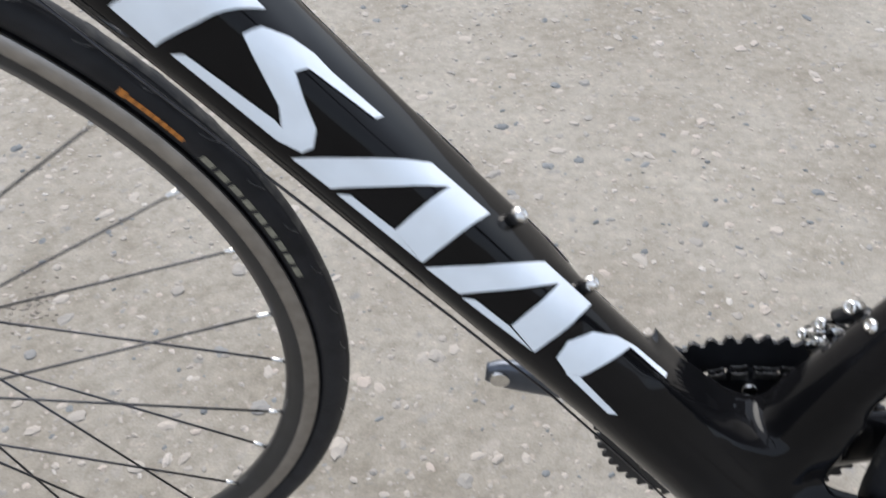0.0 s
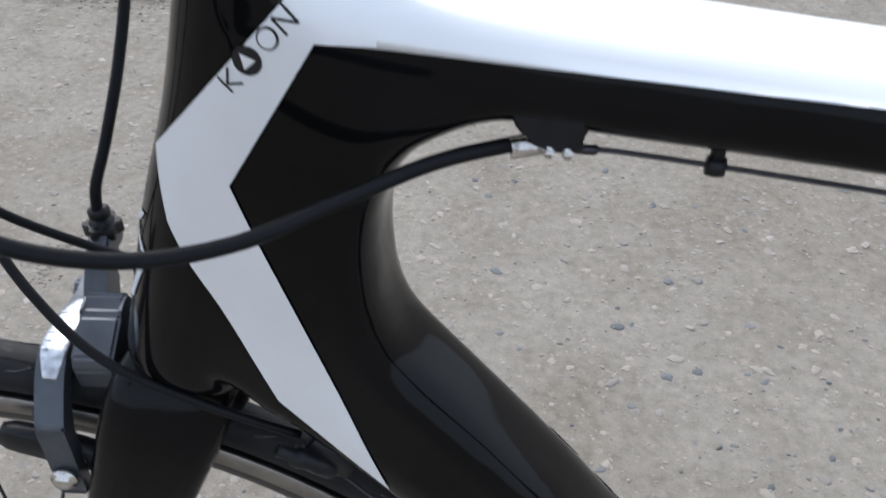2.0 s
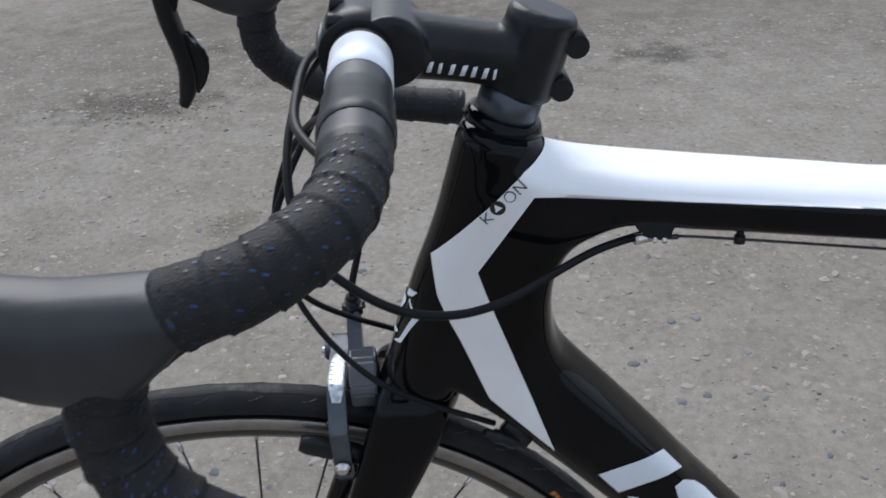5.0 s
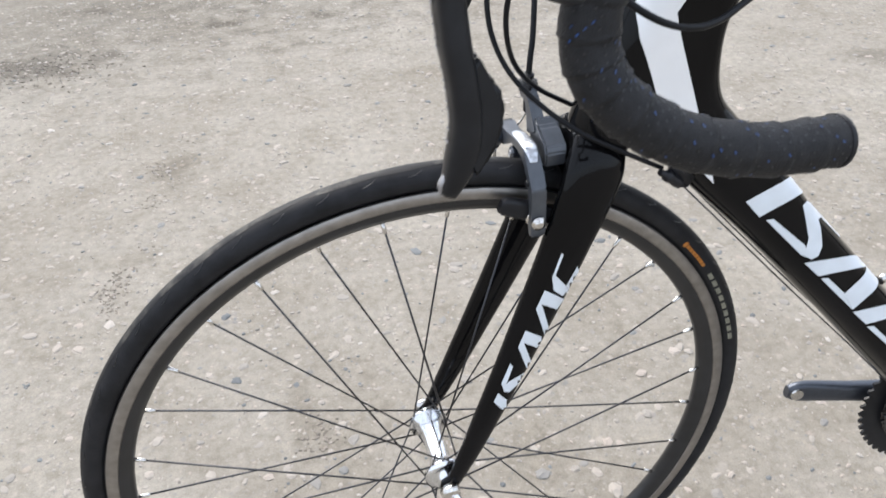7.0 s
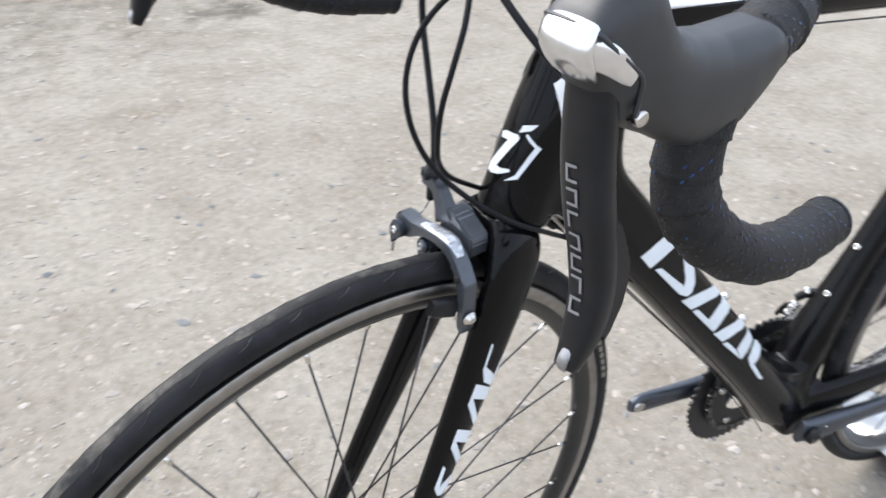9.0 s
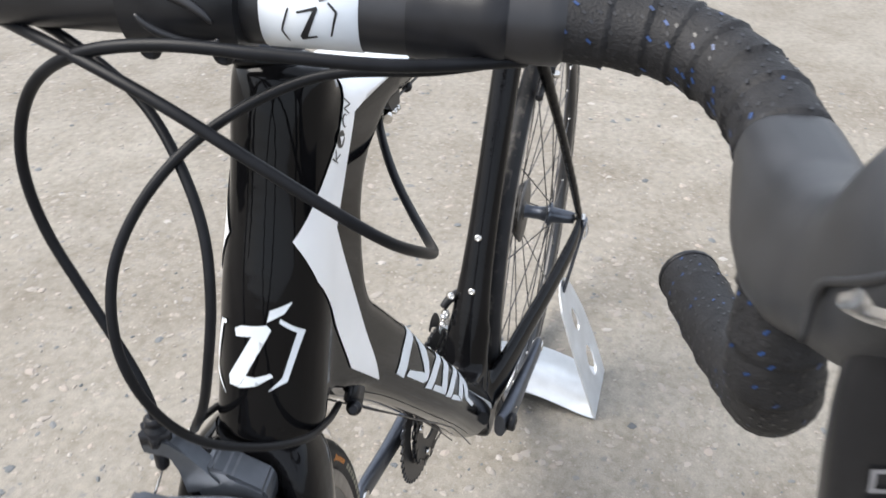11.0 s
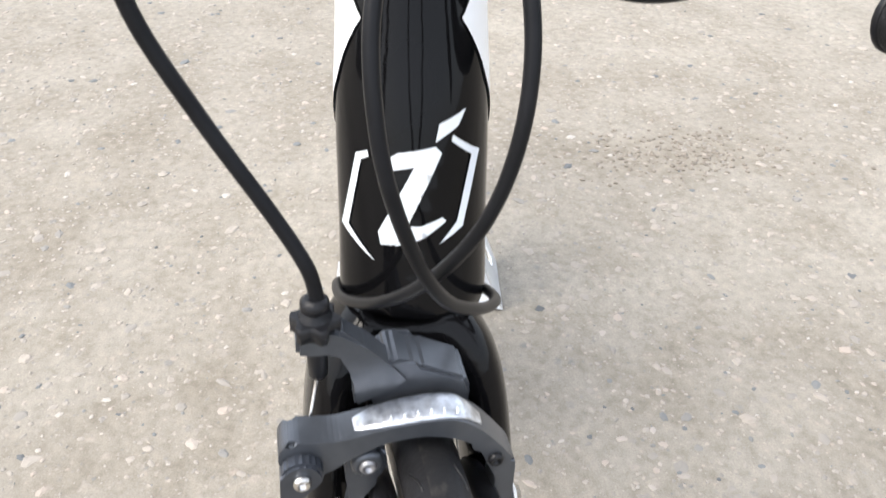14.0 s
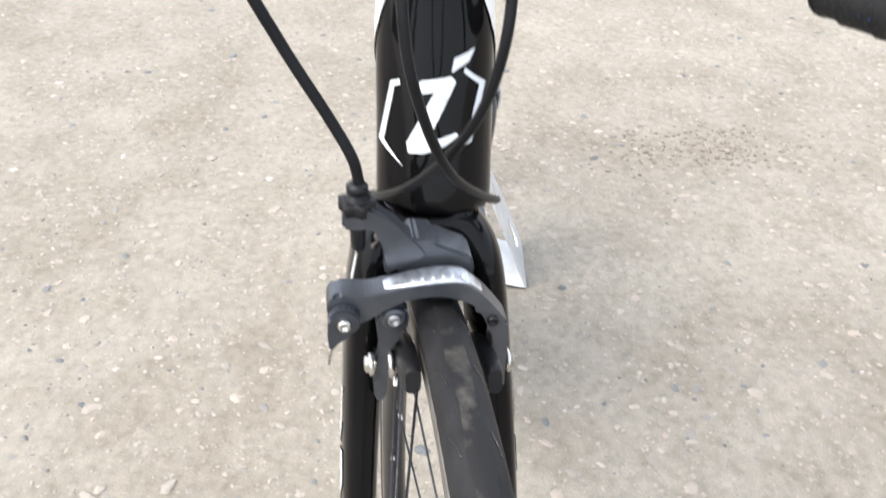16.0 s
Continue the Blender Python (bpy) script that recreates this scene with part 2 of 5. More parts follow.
def sweep(bm, pts, radii, n=16, k=6, up=(0, 1, 0), power=2.0, closed=False):
    """Sweeps an oval along a spline. radii: (across up, along up) for each point, or one number; up: the oval's second axis."""
    if isinstance(radii, (int, float)):
        radii = [(radii, radii)] * len(pts)
    radii = [(r, r) if isinstance(r, (int, float)) else r for r in radii]
    rows = [np.concatenate((np.array(p, float), np.array(r, float))) for p, r in zip(pts, radii)]
    rows = spline(rows, k) if k > 1 else rows
    c = [r[:3] for r in rows]
    rings = []
    u = np.array(up, float)
    for i, r in enumerate(rows):
        t = c[min(i + 1, len(c) - 1)] - c[max(i - 1, 0)]
        t /= np.linalg.norm(t) + 1e-12
        b = u - (u @ t) * t
        if np.linalg.norm(b) < 1e-6:
            b = np.array((1.0, 0, 0)) - t[0] * t
        b /= np.linalg.norm(b)
        a = np.cross(b, t)
        if up == "free":
            u = b
        ring = []
        for j in range(n):
            w = 2 * math.pi * j / n
            x, y = math.cos(w), math.sin(w)
            x, y = math.copysign(abs(x) ** (2 / power), x), math.copysign(abs(y) ** (2 / power), y)
            ring.append(bm.verts.new(r[:3] + a * x * r[3] + b * y * r[4]))
        rings.append(ring)
    for p, q in zip(rings, rings[1:]):
        for j in range(n):
            bm.faces.new((p[j], p[(j + 1) % n], q[(j + 1) % n], q[j]))
    bm.faces.new(rings[0])
    bm.faces.new(rings[-1])
    return bm


def wire(bm, pts, r, n=8, k=6):
    """A round cord along a spline in space, with a carried frame."""
    c = spline(pts, k)
    rings, u = [], None
    for i, p in enumerate(c):
        t = c[min(i + 1, len(c) - 1)] - c[max(i - 1, 0)]
        t /= np.linalg.norm(t) + 1e-12
        if u is None:
            u = np.cross(t, (0.31, 0.2, 0.93))
        u = u - (u @ t) * t
        u /= np.linalg.norm(u)
        v = np.cross(t, u)
        rr = r(i / (len(c) - 1)) if callable(r) else r
        rings.append([bm.verts.new(p + rr * (u * math.cos(2 * math.pi * j / n) + v * math.sin(2 * math.pi * j / n))) for j in range(n)])
    for p, q in zip(rings, rings[1:]):
        for j in range(n):
            bm.faces.new((p[j], p[(j + 1) % n], q[(j + 1) % n], q[j]))
    bm.faces.new(rings[0])
    bm.faces.new(rings[-1])
    return bm


def revolve(bm, profile, m, n=24, cap=True):
    """Turns a profile of (radius, height) about the z axis of the pose m."""
    rings = []
    for r, h in profile:
        rings.append([bm.verts.new(m @ Vector((r * math.cos(2 * math.pi * j / n), r * math.sin(2 * math.pi * j / n), h))) for j in range(n)])
    for p, q in zip(rings, rings[1:]):
        for j in range(n):
            bm.faces.new((p[j], p[(j + 1) % n], q[(j + 1) % n], q[j]))
    if cap:
        bm.faces.new(rings[0])
        bm.faces.new(rings[-1])
    return bm


def hoop(bm, profile, m, n=120):
    """A closed profile of (radius, height) turned about the z axis of the pose m."""
    return revolve(bm, list(profile) + [profile[0]], m, n, cap=False)


def plate(bm, outline, thick, m, bevel=0.0, seg=2):
    """A flat plate: outline in the pose's xy plane, thickness along its z, with rounded edges."""
    lo = [bm.verts.new(m @ Vector((x, y, -thick / 2))) for x, y in outline]
    hi = [bm.verts.new(m @ Vector((x, y, thick / 2))) for x, y in outline]
    k = len(outline)
    fs = [bm.faces.new(lo[::-1]), bm.faces.new(hi)]
    for i in range(k):
        fs.append(bm.faces.new((lo[i], lo[(i + 1) % k], hi[(i + 1) % k], hi[i])))
    if bevel:
        es = {e for f in fs for e in f.edges}
        bmesh.ops.bevel(bm, geom=list(es), offset=bevel, segments=seg, affect="EDGES")
    return bm


def along(a, b):
    """A pose at a whose z axis points at b."""
    a, b = Vector(a), Vector(b)
    return Matrix.Translation(a) @ (b - a).to_track_quat("Z", "Y").to_matrix().to_4x4()


def baked(ob, voxel, smooth, rounds):
    """Blends the joined forms of a part into one skin, and fixes it as its mesh."""
    md = ob.modifiers.new("skin", "REMESH")
    md.mode, md.voxel_size, md.use_smooth_shade = "VOXEL", voxel, True
    ms = ob.modifiers.new("soften", "SMOOTH")
    ms.factor, ms.iterations = smooth, rounds
    dg = bpy.context.evaluated_depsgraph_get()
    me = bpy.data.meshes.new_from_object(ob.evaluated_get(dg))
    ob.modifiers.clear()
    old = ob.data
    ob.data = me
    bpy.data.meshes.remove(old)
    for p in me.polygons:
        p.use_smooth = True
    bm = bmesh.new()
    bm.from_mesh(me)
    bm.normal_update()
    tree = BVHTree.FromBMesh(bm)
    bm.free()
    return tree


def decal(name, outline, mat, parent, tree, put, way, lift=0.0005, step=0.0035, label=""):
    """A painted shape laid on a skin: outline in a plane, put() turns it into a start point, which is thrown along way."""
    bm = bmesh.new()
    bm.faces.new([bm.verts.new((x, y, 0)) for x, y in outline])
    bmesh.ops.triangulate(bm, faces=bm.faces[:])
    xs, ys = [p[0] for p in outline], [p[1] for p in outline]
    for a, lo, hi in ((0, min(xs), max(xs)), (1, min(ys), max(ys))):
        c = lo + step
        while c < hi:
            co, no = Vector((0, 0, 0)), Vector((0, 0, 0))
            co[a], no[a] = c, 1
            bmesh.ops.bisect_plane(bm, geom=bm.verts[:] + bm.edges[:] + bm.faces[:], plane_co=co, plane_no=no)
            c += step
    way = Vector(way).normalized()
    lost = []
    for v in bm.verts:
        start = Vector(put(v.co.x, v.co.y))
        hit, normal, _, _ = tree.ray_cast(start, way, 1.0)
        if hit is None:
            lost.append(v)
        else:
            v.co = hit + (normal if normal.dot(way) < 0 else -normal) * lift
    bmesh.ops.delete(bm, geom=lost, context="VERTS")
    me = bpy.data.meshes.new(name)
    bm.to_mesh(me)
    bm.free()
    for p in me.polygons:
        p.use_smooth = True
    me.materials.append(mat)
    ob = new(name, me)
    ob.parent = parent
    if label:
        tagged(ob, label)
    return ob


# ---- poses of the frame and of the steered front ----
YAW, LEAN_B, STEER = -5.9, 0.2, 10.0
PIVOT = Vector((0.168, 0, 0.72))
HEAD_DIR = Vector((0.3005, 0, 0.9538))
MF = Matrix.Translation((0, -0.003, 0)) @ Matrix.Translation(PIVOT) @ pose(0, 0, 0, LEAN_B, 0, YAW) @ Matrix.Translation(-PIVOT)
MK = MF @ Matrix.Translation(PIVOT) @ Matrix.Rotation(radians(STEER), 4, HEAD_DIR) @ Matrix.Translation(-PIVOT)
# the front sits a little more upright than the frame
MK = Matrix.Translation((0, 0, 0.40)) @ Matrix.Rotation(radians(-1.2), 4, "X") @ Matrix.Translation((0, 0, -0.40)) @ MK

MB = MK @ Matrix.Translation((0.005, 0.0015, -0.0015))


def axis_x(z):
    return 0.047 + 0.315 * (z - 0.335)


# ---- ground ----
def build_ground():
    bm = bmesh.new()
    s = [i * 0.03 for i in range(0, 90)]
    d = 0.05
    while s[-1] < 400:
        s.append(s[-1] + d)
        d *= 1.35
    line = [-a for a in s[:0:-1]] + s
    grid = []
    for y in line:
        row = []
        for x in line:
            z = 0.0
            if abs(x) < 8 and abs(y) < 8:
                z = 0.004 * noise.noise((x * 1.3, y * 1.3, 0.5)) + 0.0015 * noise.noise((x * 6, y * 6, 3.1))
                z *= min(1, math.hypot(x - 0.5, y) * 1.2)
                z -= 0.006 * math.exp(-((x + 0.4) ** 2 + (y + 0.4) ** 2) / 0.05)
            row.append(bm.verts.new((x + 0.4, y + 0.4, z)))
        grid.append(row)
    for a, b in zip(grid, grid[1:]):
        for i in range(len(a) - 1):
            bm.faces.new((a[i], a[i + 1], b[i + 1], b[i]))
    ob = part("ground", bm, ground_material(), None)
    return tagged(ob, "compacted sandy gravel ground with small stones", "ground", kind="structure")


def ground_z(x, y):
    z = 0.004 * noise.noise(((x - .4) * 1.3, (y - .4) * 1.3, 0.5)) + 0.0015 * noise.noise(((x - .4) * 6, (y - .4) * 6, 3.1))
    return z * min(1, math.hypot(x - 0.9, y - 0.4) * 1.2) - 0.006 * math.exp(-(x * x + y * y) / 0.05)


def heap(name, places, detail, rng, mat, label, category):
    """Many small stones in one mesh; places: x, y, radius, height share, how much of it stands out."""
    verts, faces = [], []
    base = bmesh.new()
    bmesh.ops.create_icosphere(base, subdivisions=detail, radius=1)
    bv = [v.co.copy() for v in base.verts]
    bf = [[v.index for v in f.verts] for f in base.faces]
    base.free()
    for x, y, r, flat, out in places:
        sx, sy = rng.uniform(0.85, 1.45), rng.uniform(0.65, 1.05)
        a, seed = rng.uniform(0, 6.28), rng.uniform(0, 99)
        ca, sa = math.cos(a), math.sin(a)
        z = ground_z(x, y)
        o = len(verts)
        for v in bv:
            k = r * (1 + 0.45 * noise.noise((v.x * 1.4 + seed, v.y * 1.4, v.z * 1.4)) + rng.uniform(-0.07, 0.07))
            px, py = v.x * sx * k, v.y * sy * k
            verts.append((x + px * ca - py * sa, y + px * sa + py * ca, z + v.z * flat * k + r * out))
        faces += [[o + j for j in f] for f in bf]
    me = bpy.data.meshes.new(name)
    me.from_pydata(verts, [], faces)
    me.materials.append(mat)
    return tagged(new(name, me), label, category, kind="stuff")


def build_stones():
    rng = random.Random(4)
    mat = stone_material()
    spot = lambda: (rng.uniform(-1.6, 2.6), rng.uniform(-1.5, 2.9))
    heap("loose_gravel", [(*spot(), 0.0012 + 0.0034 * rng.random() ** 2.2, rng.uniform(0.3, 0.6), rng.uniform(-0.15, 0.1)) for i in range(36000)], 1, rng, mat, "scattered small grey and tan stones on the ground", "gravel")
    heap("embedded_pebbles", [(*spot(), 0.0030 + 0.0080 * rng.random() ** 3.2, rng.uniform(0.22, 0.40), rng.uniform(-0.16, 0.0)) for i in range(13000)], 2, rng, mat, "cream, tan and blue-grey pebbles pressed into the ground", "gravel")
    # crumbly soil along cracks and on a rough patch
    crumbs = []
    for line in (((-0.32, 1.66), (-0.41, 1.41), (-0.45, 1.28), (-0.42, 1.10), (-0.45, 0.98), (-0.50, 0.88), (-0.50, 0.79)), ((-0.15, 0.51), (-0.14, 0.40), (-0.15, 0.33)), ((-0.99, 2.25), (-0.89, 2.17), (-0.75, 2.08))):
        for p in spline([(*q, 0) for q in line], 40):
            if noise.noise((p[0] * 9, p[1] * 9, 2.0)) > 0.0:
                for k in range(2):
                    crumbs.append((p[0] + rng.gauss(0, 0.016) + 0.05 * noise.noise((p[1] * 9, 0, 0)), p[1] + rng.gauss(0, 0.016), rng.uniform(0.0015, 0.0042), 0.5, 0.05))
    for k in range(300):
        crumbs.append((rng.gauss(1.36, 0.055), rng.gauss(-0.70, 0.12), rng.uniform(0.0022, 0.006), 0.6, 0.12))
    for k in range(260):
        crumbs.append((rng.gauss(-0.86, 0.12), rng.gauss(2.16, 0.07), rng.uniform(0.002, 0.006), 0.6, 0.12))
    soil = material("dry_soil_crumbs", (0.175, 0.155, 0.133), 0.95, spec=0.15, vary=0.3, scale=90)
    heap("soil_crumbs", crumbs, 1, rng, soil, "brown soil crumbs along cracks in the ground", "soil")


build_ground()
build_stones()

# ---- bicycle ----
bike = tagged(new("bicycle"), "black and white carbon road bicycle with drop bars, no pedals", "bicycle")


def build_frame():
    bm = bmesh.new()
    # head tube
    sweep(bm, [(axis_x(z) - back, 0, z) for z, back in ((0.668, 0), (0.70, 0), (0.745, 0), (0.79, 0.001), (0.84, 0.0028), (0.854, 0.003))], [0.0298, 0.0292, 0.0290, 0.0258, 0.0256, 0.0242], 24)
    # down tube
    sweep(bm, [(0.172, 0, 0.712), (0.2325, 0, 0.6555), (0.3102, 0, 0.5785), (0.4272, 0, 0.453), (0.517, 0.002, 0.356), (0.598, 0.008, 0.268)],
          [(0.0275, 0.027), (0.0310, 0.0285), (0.0300, 0.0290), (0.0298, 0.0295), (0.0305, 0.0315), (0.035, 0.040)], 32, power=2.15)
    # web between head, down and top tubes
    flat = Matrix(((1, 0, 0, 0), (0, 0, 1, 0), (0, 1, 0, 0), (0, 0, 0, 1)))
    outer = [(0.4500, 0.4280), (0.4272, 0.4530), (0.3680, 0.5160), (0.305, 0.578), (0.235, 0.632), (0.185, 0.668), (0.162, 0.69), (0.180, 0.76), (0.20, 0.826), (0.25, 0.820), (0.30, 0.812)]
    inner = [(0.300, 0.803), (0.284, 0.802), (0.266, 0.796), (0.250, 0.784), (0.2405, 0.766), (0.237, 0.745), (0.2385, 0.718), (0.2445, 0.6985), (0.2560, 0.6835), (0.2750, 0.6635), (0.3000, 0.6365), (0.3250, 0.6085), (0.3450, 0.5845), (0.3800, 0.5470), (0.4200, 0.5035), (0.4600, 0.4600), (0.4800, 0.4350)]
    for move, thick in ((0.0, 0.026), (0.001, 0.034), (0.0025, 0.041), (0.0045, 0.0465), (0.007, 0.051), (0.010, 0.054)):
        edge = [(p[0] - move * (0.9 if p[1] < 0.79 else 0.3), p[1] + (move * 0.6 if p[1] > 0.75 else -move * 0.15)) for p in spline(inner, 4)]
        plate(bm, edge + outer, thick, flat)
    # web over the bottom bracket
    plate(bm, [(0.530, 0.386), (0.548, 0.366), (0.568, 0.345), (0.590, 0.329), (0.610, 0.3235), (0.625, 0.331), (0.632, 0.350), (0.640, 0.374), (0.655, 0.36), (0.645, 0.258), (0.565, 0.29)], 0.048, Matrix(((1, 0, 0, 0), (0, 0, 1, 0.008), (0, 1, 0, 0), (0, 0, 0, 1))))
    # top tube
    sweep(bm, [(0.207, 0, 0.8275), (0.25, 0, 0.8190), (0.40, 0, 0.8098), (0.60, 0, 0.7975), (0.80, 0, 0.785)],
          [(0.021, 0.0262), (0.0180, 0.0270), (0.0160, 0.0266), (0.0152, 0.0230), (0.0150, 0.019)], 24, power=3.0)
    # seat tube and bottom bracket
    sweep(bm, [(0.616, 0.012, 0.262), (0.641, 0.011, 0.36), (0.690, 0.008, 0.49), (0.806, 0, 0.785), (0.822, 0, 0.83)],
          [(0.032, 0.036), (0.021, 0.026), (0.0185, 0.0180), (0.019, 0.017), (0.018, 0.017)], 20)
    revolve(bm, [(0.023, -0.043), (0.026, -0.038), (0.027, 0), (0.026, 0.038), (0.023, 0.043)], along((0.614, 0.012, 0.250), (0.614, 1, 0.250)), 28)
    for s in (-1, 1):
        sweep(bm, [(0.62, 0.012 + s * 0.022, 0.258), (0.68, 0.008 + s * 0.034, 0.268), (0.75, 0.003 + s * 0.042, 0.284), (0.85, -0.003 + s * 0.055, 0.299), (0.94, -0.006 + s * 0.066, 0.314), (1.008, -0.008 + s * 0.070, 0.328)],
              [(0.036, 0.018), (0.030, 0.013), (0.021, 0.011), (0.019, 0.010), (0.016, 0.009), (0.013, 0.005)], 14)
        sweep(bm, [(0.780, s * 0.010, 0.695), (0.802, s * 0.024 - 0.001, 0.665), (0.88, s * 0.042 - 0.004, 0.545), (0.957, s * 0.058 - 0.006, 0.42), (1.008, s * 0.068 - 0.008, 0.333)],
              [(0.013, 0.010), (0.011, 0.009), (0.009, 0.007), (0.009, 0.007), (0.011, 0.005)], 14)
    ob = part("frame", bm, CARBON, bike, "gloss black carbon frame with white top tube")
    tree = baked(ob, 0.0030, 0.5, 16)
    build_frame_decals(ob, tree)
    ob.data.transform(MF)
    for c in ob.children:
        c.data.transform(MF)


def build_frame_decals(ob, tree):
    for s, way in ((-1, (0, 1, 0)), (1, (0, -1, 0))):
        side = lambda x, z, s=s: (x, s * 0.12, z)
        # white chevron on the head junction
        decal("chevron_stripe", [(0.1647, 0.7790), (0.2195, 0.8375), (0.2295, 0.8440), (0.2385, 0.8470), (0.243, 0.8460), (0.243, 0.8240), (0.2253, 0.8237), (0.1931, 0.773), (0.1990, 0.7535),
                                 (0.2372, 0.644), (0.2424, 0.6282), (0.1988, 0.6738), (0.1795, 0.7260), (0.1683, 0.7550)], WHITE, ob, tree, side, way, 0.0008, 0.0025, label="white painted chevron stripe")
        # dark bars and disc on the chevron
        u, v, p = Vector((0.692, 0.722)) * 0.87, Vector((0.722, -0.692)) * 0.87, Vector((0.1972, 0.8088))
        for a0, b0, a1, b1, w in ((0.0, -0.0034, 0.0, 0.0036, 0.0004), (0.0006, 0.0006, 0.0058, -0.0030, 0.0004), (0.0010, 0.0004, 0.0056, 0.0040, 0.0004),
                                  (0.0304, 0.0038, 0.0304, -0.0034, 0.0004), (0.0304, -0.0034, 0.0360, 0.0036, 0.0004), (0.0360, 0.0038, 0.0360, -0.0050, 0.0004)):
            q0, q1 = p + u * a0 + v * b0, p + u * a1 + v * b1
            e = (q1 - q0).normalized()
            e = Vector((-e.y, e.x)) * w
            decal("dark_bar", [tuple(q0 - e), tuple(q0 + e), tuple(q1 + e), tuple(q1 - e)], DARK_DECAL, ob, tree, side, way, 0.0010, 0.002, label="thin dark bar")
        for a, rad, mat, lift in ((0.0132, 0.0045, DARK_DECAL, 0.0010), (0.0245, 0.0034, DARK_DECAL, 0.0010), (0.0245, 0.0027, WHITE, 0.0014), (0.0132, 0.0029, WHITE, 0.0014)):
            c = p + u * a
            n_side = 3 if rad == 0.0029 else 20
            decal("disc" if n_side > 3 else "wedge", [(c.x + rad * math.cos(i * 2 * math.pi / n_side + 2.27), c.y + rad * math.sin(i * 2 * math.pi / n_side + 2.27)) for i in range(n_side)], mat, ob, tree, side, way, lift, 0.002, label="small printed mark")
        # slanted white shapes along the down tube
        d, n, o = Vector((0.679, -0.735)), Vector((0.735, 0.679)), Vector((0.313, 0.582))
        upper_shapes = (
            ((-0.0467, -0.0125), (-0.0244, -0.0129), (-0.0138, 0.0390), (-0.0357, 0.0397)),
            ((0.0021, 0.0372), (0.0121, 0.0394), (0.0237, 0.0385), (0.0536, 0.0400), (0.0540, 0.0358), (0.0194, 0.0312)),
            ((-0.0051, 0.0216), (-0.0053, 0.0309), (0.0021, 0.0372), (0.0194, 0.0312), (0.0192, 0.0250), (0.0457, 0.0098), (0.0519, 0.0006), (0.0506, -0.0057), (0.0418, -0.0083), (0.0279, 0.0055)),
            ((-0.0176, -0.0108), (-0.0133, -0.0061), (0.0318, -0.0017), (0.0506, -0.0057), (0.0389, -0.0094)),
            ((0.0493, -0.0119), (0.0868, 0.0394), (0.1036, 0.0365), (0.0724, -0.0107)),
            ((0.0868, 0.0394), (0.1271, 0.0411), (0.1330, -0.0093), (0.1093, -0.0047), (0.1036, 0.0365)),
        )
        lower_shapes = (
            ((0.0765, -0.0107), (0.0811, -0.0060), (0.1093, -0.0047), (0.1320, -0.0093)),
            ((0.1361, -0.0103), (0.1695, 0.0427), (0.1863, 0.0387), (0.1603, -0.0091)),
            ((0.1695, 0.0427), (0.2099, 0.0433), (0.2179, -0.0066), (0.1945, -0.0030), (0.1863, 0.0387)),
            ((0.1634, -0.0101), (0.1682, -0.0053), (0.1945, -0.0041), (0.2169, -0.0071)),
            ((0.2289, -0.0001), (0.2223, 0.0137), (0.2259, 0.0297), (0.2380, 0.0389), (0.2504, 0.0397), (0.2492, 0.0011), (0.2422, -0.0032)),
            ((0.2380, 0.0389), (0.2524, 0.0429), (0.2835, 0.0444), (0.2845, 0.0407), (0.2504, 0.0397)),
            ((0.2411, -0.0037), (0.2492, 0.0006), (0.2888, -0.0023), (0.2848, -0.0061)),
        )
        down = Vector((0, -s * 0.72, -0.69))
        oblique = lambda x, z, s=s, down=down: Vector((x, s * 0.027, z)) - down * 0.1
        for sh in upper_shapes + lower_shapes:
            pts = [o + d * a + n * (b * (0.93 if s < 0 else 0.62) if b > 0 else b) for a, b in sh]
            decal("slanted_shape", [(p.x, p.y) for p in pts], DECAL, ob, tree, oblique, down, 0.0007, 0.003, label="slanted white shape")
    # white upper half of the top tube, laid round the tube
    bm = bmesh.new()
    grid = []
    xs = [0.2297 + i * 0.0075 for i in range(75)]
    for i, x in enumerate(xs):
        zc = 0.8190 - 0.062 * (x - 0.25)
        low = 0.8244 - 0.028 * (x - 0.2255)
        row = []
        for j in range(25):
            w = math.pi * (j / 24)
            target = Vector((x, 0, zc))
            start = Vector((x, -0.12 * math.cos(w), low + 0.12 * math.sin(w))) if j in (0, 24) else target + Vector((0, -math.cos(w), math.sin(w))) * 0.12
            way = Vector((0, 1 if j == 0 else -1, 0)) if j in (0, 24) else target - start
            hit, nrm, _, _ = tree.ray_cast(start, way.normalized(), 1)
            if hit is None:
                hit, nrm = target, Vector((0, 0, 1))
            if j not in (0, 24) and hit.z < low:
                hit.z = low
            hit.z = min(hit.z, 0.8470)
            row.append(bm.verts.new(hit + (nrm if nrm.dot(way) < 0 else -nrm) * 0.0007))
        grid.append(row)
    for a, b in zip(grid, grid[1:]):
        for i in range(24):
            bm.faces.new((a[i], a[i + 1], b[i + 1], b[i]))
    part("top_tube_paint", bm, WHITE, ob, "white painted upper top tube")
